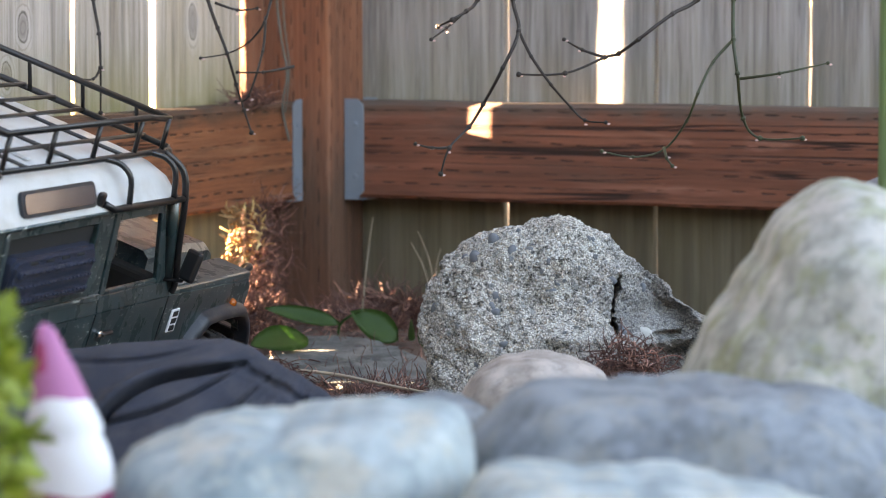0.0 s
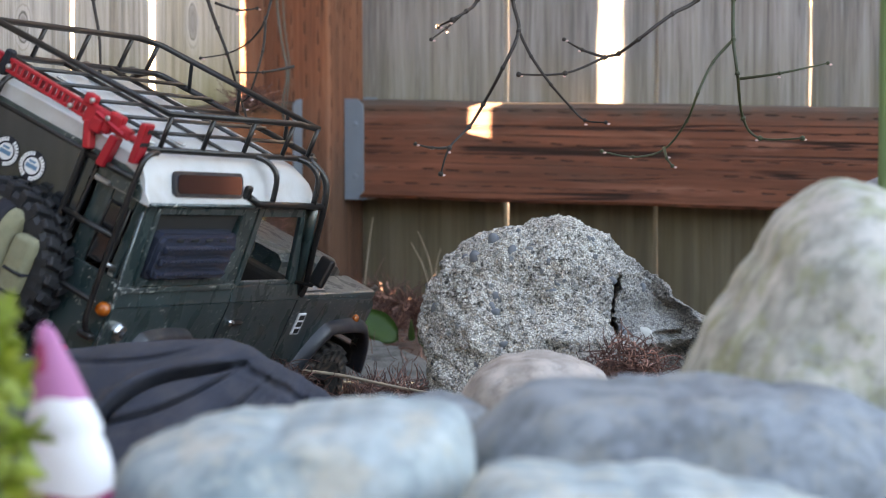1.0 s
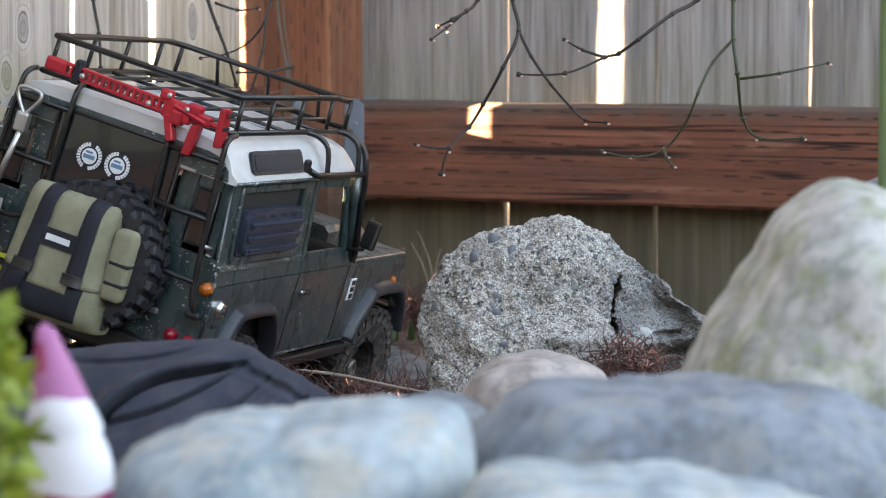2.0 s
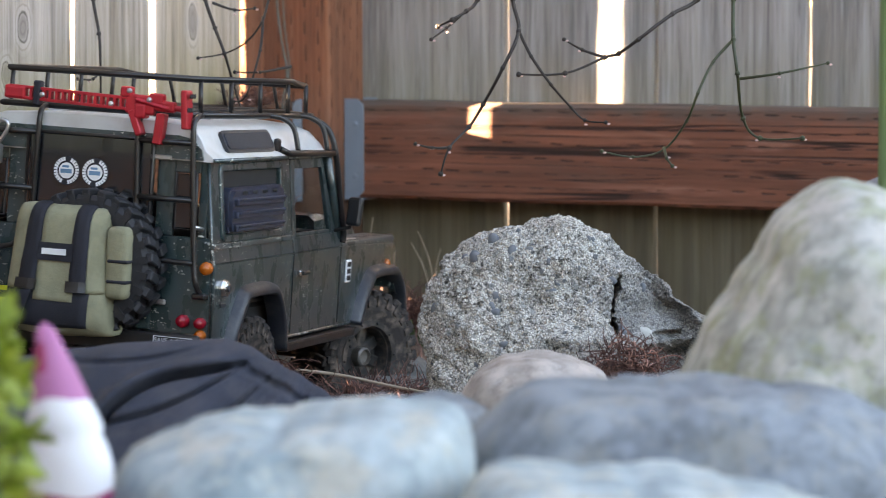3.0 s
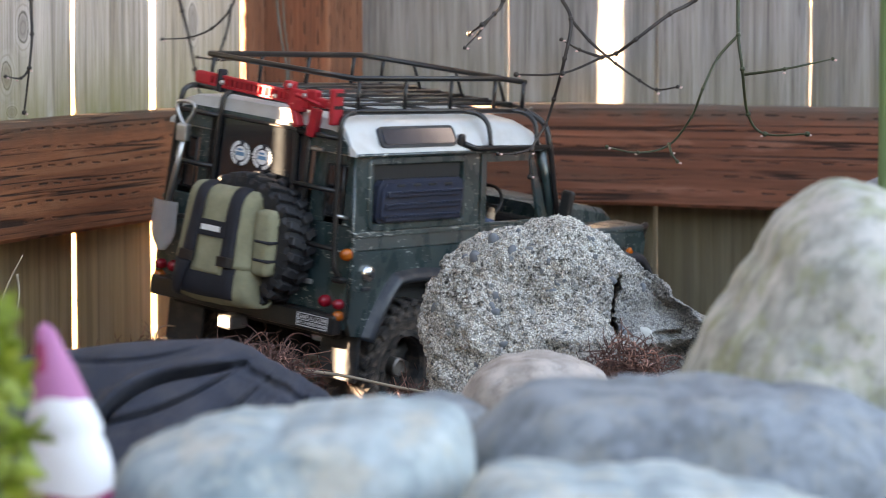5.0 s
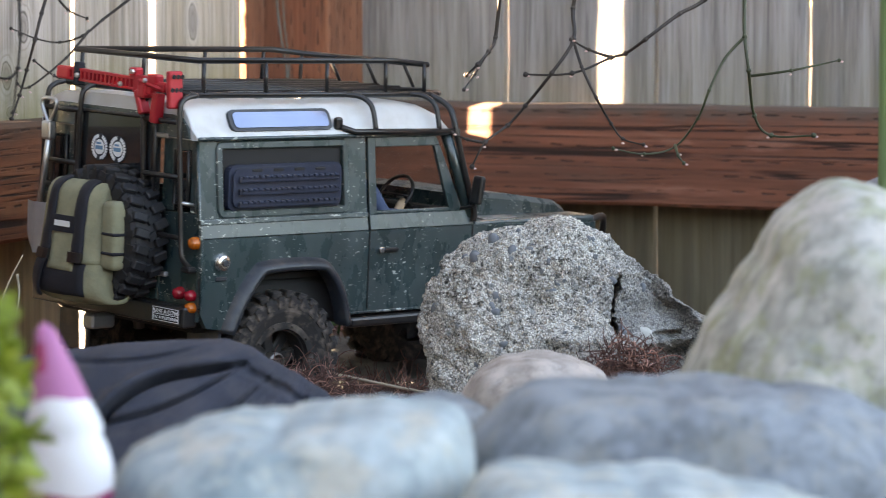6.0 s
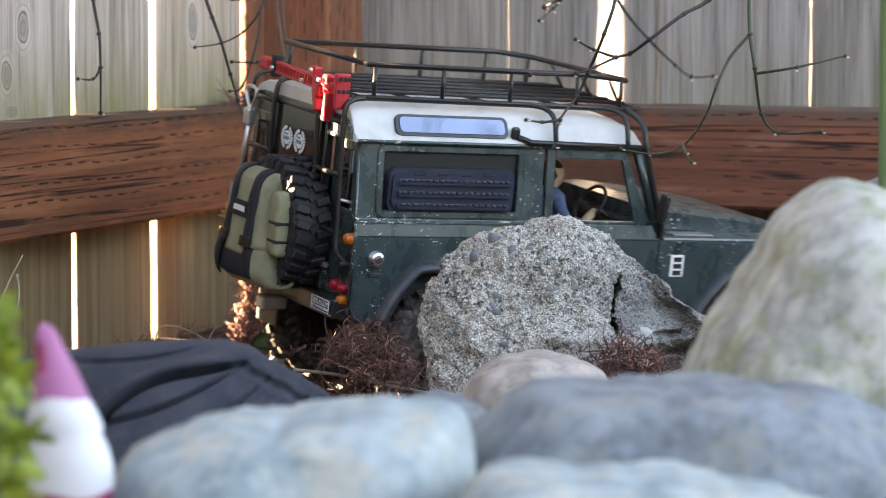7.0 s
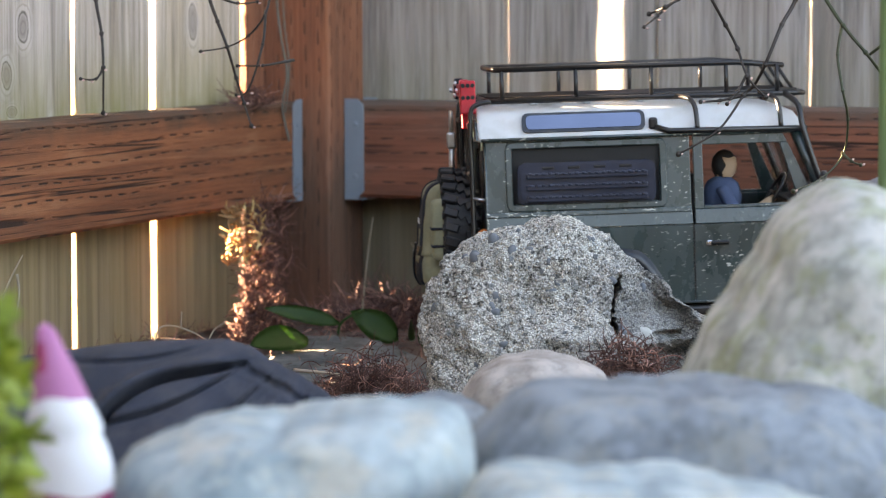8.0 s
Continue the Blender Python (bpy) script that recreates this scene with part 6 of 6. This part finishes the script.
    part("grip", tube(curve_pts([(-0.086, 0.0535, 0.197), (-0.086, 0.046, 0.208), (-0.086, 0.047, 0.214), (-0.086, 0.060, 0.214), (-0.086, 0.061, 0.208), (-0.086, 0.0535, 0.197)], 4), 0.0014, 6), M_STEEL, sh)
    part("collar", box(-0.0895, 0.049, 0.186, -0.0825, 0.058, 0.199, 0.0016, seg=2), M_STEEL, sh)
    bl = bmesh.new()
    n = 12
    rows = []
    for i in range(n + 1):
        z = 0.142 - 0.036 * i / n
        w = 0.0115 * (1 - max(0, (i / n - 0.55) / 0.45) ** 2 * 0.7)
        rows.append([bl.verts.new((-0.0865 + 0.003 * math.cos(j / 4 * math.pi - math.pi / 2) * -1, 0.063 + w * (j / 2 - 1), z)) for j in range(5)])
    for a, b in zip(rows, rows[1:]):
        for j in range(4):
            bl.faces.new((a[j], a[j + 1], b[j + 1], b[j]))
    bmesh.ops.solidify(bl, geom=bl.faces[:], thickness=0.0012)
    part("blade", bl, M_ALLOY, sh, "bright alloy blade")
    # running gear
    for x in (0.004, 0.277):
        part("axle", tube([(x, -0.066, AXLE_Z), (x, 0.066, AXLE_Z)], 0.0055, 8), M_DARK, t)
        part("differential", lathe([(0.004, -0.012), (0.013, -0.006), (0.013, 0.006), (0.004, 0.012)], pose(x, 0.012, AXLE_Z, 0, 90, 0), 14), M_DARK, t)
        for s in (-1, 1):
            part("shock", tube([(x - 0.012, s * 0.052, 0.05), (x - 0.02, s * 0.05, 0.098)], 0.004, 8), M_STEEL, t, "metal shock absorber")
    wheels = []
    for x, s in ((0.004, -1), (0.004, 1), (0.277, -1), (0.277, 1)):
        wheels.append((make_wheel(t, s, pose(x, s * 0.073, AXLE_Z)), x, s))
    return t, wheels


def gloss(name, colour, rough=0.06):
    n = Nodes(name, rough)
    return n.done(n.mix(n.math("MULTIPLY", n.noise(120.0, 5), 0.4), colour, tuple(c * 2 for c in colour)), None, n.math("ADD", n.math("MULTIPLY", n.noise(60.0, 5), 0.12), rough), Coat_Weight=1.0)


M_GLOSS = gloss("dark_glazing", (0.012, 0.014, 0.016))

build_ground()
build_sky_blocks()
build_fences()
build_rocks()
build_cloth()
build_figurine()
build_plants()
twigs = build_twigs()
clump = build_litter()
truck, wheels = build_truck()


def along(rows, t):
    """Place and heading on the way at a time between its rows."""
    for (a, m), (b, w) in zip(rows, rows[1:]):
        if t <= b + 1e-6:
            k = (t - a) / (b - a)
            return m.translation.lerp(w.translation, k), m.to_euler().z + (w.to_euler().z - m.to_euler().z) * k


def motions():
    # place of the ground under the rear axle, roll, pitch and heading
    rows = [
        (0.0, pose(-0.3595, 1.7108, -0.0005, 20.28, -0.82, 69.79)),
        (0.2, pose(-0.3548, 1.7166, 0.0042, 21.36, 0.38, 71.82)),
        (0.5, pose(-0.3332, 1.7282, 0.0267, 24.33, 5.62, 74.64)),
        (0.8, pose(-0.3091, 1.7732, 0.0193, 28.98, 2.58, 70.49)),
        (1.0, pose(-0.2956, 1.8064, 0.0145, 24.77, 4.13, 67.40)),
        (1.2, pose(-0.2860, 1.8293, 0.0158, 23.47, 4.75, 67.54)),
        (1.5, pose(-0.2743, 1.8444, 0.0157, 19.52, 3.36, 67.25)),
        (1.7, pose(-0.2585, 1.8680, 0.0117, 20.33, 2.22, 70.52)),
        (2.8, pose(-0.2234, 1.9318, -0.0141, 3.15, 1.85, 73.54)),
        (3.0, pose(-0.2193, 1.9283, -0.0137, 3.27, 1.89, 73.43)),
        (3.3, pose(-0.2012, 1.9812, -0.0120, 7.78, 0.22, 70.69)),
        (3.5, pose(-0.1846, 2.0170, 0.0007, 9.84, 0.81, 66.79)),
        (3.7, pose(-0.1520, 2.0548, 0.0061, 18.62, -0.38, 64.58)),
        (3.8, pose(-0.1379, 2.0754, 0.0018, 15.16, -1.35, 58.45)),
        (4.0, pose(-0.0955, 2.0980, -0.0083, 6.60, 1.75, 57.80)),
        (4.2, pose(-0.0943, 2.1090, -0.0098, 8.47, 1.26, 56.47)),
        (4.5, pose(-0.0934, 2.1129, -0.0118, 7.96, 1.09, 56.74)),
        (4.75, pose(-0.0934, 2.1129, -0.0118, 7.96, 1.09, 56.70)),
        (5.8, pose(-0.1805, 2.0181, -0.0015, 2.44, 0.93, 44.07)),
        (6.0, pose(-0.1775, 2.0188, -0.0023, 2.83, 0.77, 44.49)),
        (6.2, pose(-0.1675, 2.0701, 0.0019, 9.51, -0.13, 46.62)),
        (6.5, pose(-0.1689, 2.0579, 0.0015, 8.68, 0.05, 38.17)),
        (6.8, pose(-0.0975, 2.1470, -0.0041, 5.67, 0.86, 39.35)),
        (7.0, pose(-0.0565, 2.1109, -0.0030, 6.62, 2.96, 29.85)),
        (7.2, pose(-0.0478, 2.1306, -0.0040, 7.19, 2.77, 25.88)),
        (7.3, pose(-0.0258, 2.2281, 0.0126, 13.69, 3.67, 14.09)),
        (7.4, pose(-0.0034, 2.2059, 0.0135, 4.58, 5.34, 11.56)),
        (7.5, pose(0.0356, 2.2580, 0.0082, 4.34, 3.85, 9.22)),
        (7.6, pose(0.0846, 2.2253, -0.0250, -0.47, 0.47, 5.12)),
        (7.7, pose(0.0861, 2.2101, -0.0145, -0.20, 0.68, 3.66)),
        (8.0, pose(0.1021, 2.1992, -0.0146, -0.37, -1.84, 3.27)),
    ]
    walk(truck, rows)
    # the wheels roll as far as the truck goes
    times = [0.1 * i for i in range(81)]
    rolled, spin = 0.0, []
    for i, t in enumerate(times):
        if i:
            a = times[i - 1]
            p, h = along(rows, t)
            q = along(rows, a)[0]
            rolled += (p.x - q.x) * math.cos(h) + (p.y - q.y) * math.sin(h)
        spin.append((t, math.degrees(rolled / 0.0505)))
    lock = [(0, 0), (1.7, 3), (2.8, -27), (3.5, -25), (4.0, -14), (4.7, -10), (5.8, -12), (6.5, -16), (7.2, -20), (7.7, -8), (8.0, 0)]

    def steer(t):
        for (a, u), (b, v) in zip(lock, lock[1:]):
            if t <= b + 1e-6:
                return u + (v - u) * (t - a) / (b - a)
        return 0.0

    for ob, x, s in wheels:
        walk(ob, [(t, pose(x, s * 0.073, AXLE_Z, 0, a, steer(t) if x > 0.1 else 0)) for t, a in spin])
    # twigs that the roof rack pushes aside: seconds, where a joint of the twig is in the picture's plane, turn in that plane
    def push(key, steps):
        p = twigs[key].matrix_basis.translation.copy()
        walk(twigs[key], [(t, pose(p.x + x, p.y, p.z + z, 0, a, 0)) for t, x, z, a in steps])

    def carry(key, d, joint, steps):
        top = twigs[key].matrix_basis.translation.copy()
        arm = spot(*joint, d) - top
        rows = []
        for t, x, y, a in steps:
            q = spot(x, y, d) - Matrix.Rotation(radians(a), 3, "Y") @ arm
            rows.append((t, pose(q.x, q.y, q.z, 0, a, 0)))
        walk(twigs[key], rows)

    carry("a", 1.97, (1235, 0), [(0, 1235, 0, 0), (3.6, 1235, 0, 0), (4.0, 1230, 0, 0), (4.7, 1228, 0, 0), (5.8, 1245, 0, 0), (6.5, 1250, 0, 0), (7.1, 1257, 0, 0), (7.4, 1290, 0, -8), (7.7, 1385, 0, -26), (8.0, 1410, 0, -30)])
    carry("b", 1.97, (918, 55), [(0, 918, 55, 0), (3.3, 918, 55, 0), (3.7, 965, 40, -10), (4.0, 1003, 28, -18), (4.7, 1007, 25, -19), (5.3, 1012, 50, -4), (6.0, 1015, 70, 10), (6.5, 1047, 72, 7), (6.8, 1075, 40, 0), (7.1, 1100, -20, -12), (7.5, 1170, -50, -45), (7.8, 1203, -75, -60), (8.0, 1205, -75, -60)])
    carry("c", 1.97, (1298, 70), [(0, 1298, 70, 0), (3.6, 1298, 70, 0), (4.2, 1303, 62, 0), (4.7, 1304, 62, 0), (6.0, 1318, 65, 0), (6.5, 1316, 65, 0), (7.1, 1332, 60, -2), (7.4, 1380, 55, -14), (7.7, 1470, 48, -30), (8.0, 1492, 45, -33)])
    carry("d", 2.0, (775, 47), [(0, 775, 47, 0), (3.4, 775, 47, 0), (3.8, 800, 20, 0), (4.2, 830, -20, 0), (5.0, 830, 60, -10), (6.0, 825, 133, -18), (6.4, 850, 90, -18), (6.8, 930, 0, -10), (7.2, 1000, 30, 0), (8.0, 1150, 25, 0)])
    push("e", [(0, 0, 0, 0), (1.7, 0, 0, 0), (3.0, -0.002, 0, 0), (3.5, -0.05, 0.01, 14), (4.0, -0.003, 0.014, 0), (4.7, -0.003, 0.015, 0), (5.8, -0.10, 0.01, 34), (6.0, -0.10, 0.01, 34), (6.5, -0.07, 0.01, 25), (6.8, -0.02, 0.01, 5), (7.2, 0, 0.006, 0), (8.0, 0, 0.005, 0)])
    push("f", [(0, 0, 0, 0), (3.5, 0, 0, 0), (5.8, -0.06, 0, 10), (6.5, -0.01, 0, -6), (7.0, 0, 0, 0), (8.0, 0.002, 0, 0)])
    # needles thrown by the wheels
    walk(clump, [(0.0, pose(-0.115, 1.93, 0.008)), (3.6, pose(-0.115, 1.93, 0.008)), (3.9, pose(-0.13, 1.93, 0.05, 0, 20, 30)), (4.1, pose(-0.132, 1.93, 0.034, 0, 0, 60)), (4.7, pose(-0.132, 1.93, 0.032, 0, 0, 60)), (5.6, pose(-0.1, 1.95, 0.008, 0, 0, 90)), (6.6, pose(-0.08, 1.96, 0.008, 0, 0, 120)), (6.9, pose(-0.055, 1.97, 0.03, 0, -30, 150)), (7.2, pose(-0.05, 1.98, 0.02, 0, 10, 170)), (7.4, pose(-0.05, 1.98, 0.008, 0, 0, 180)), (8.0, pose(-0.05, 1.98, 0.008, 0, 0, 180))])


motions()
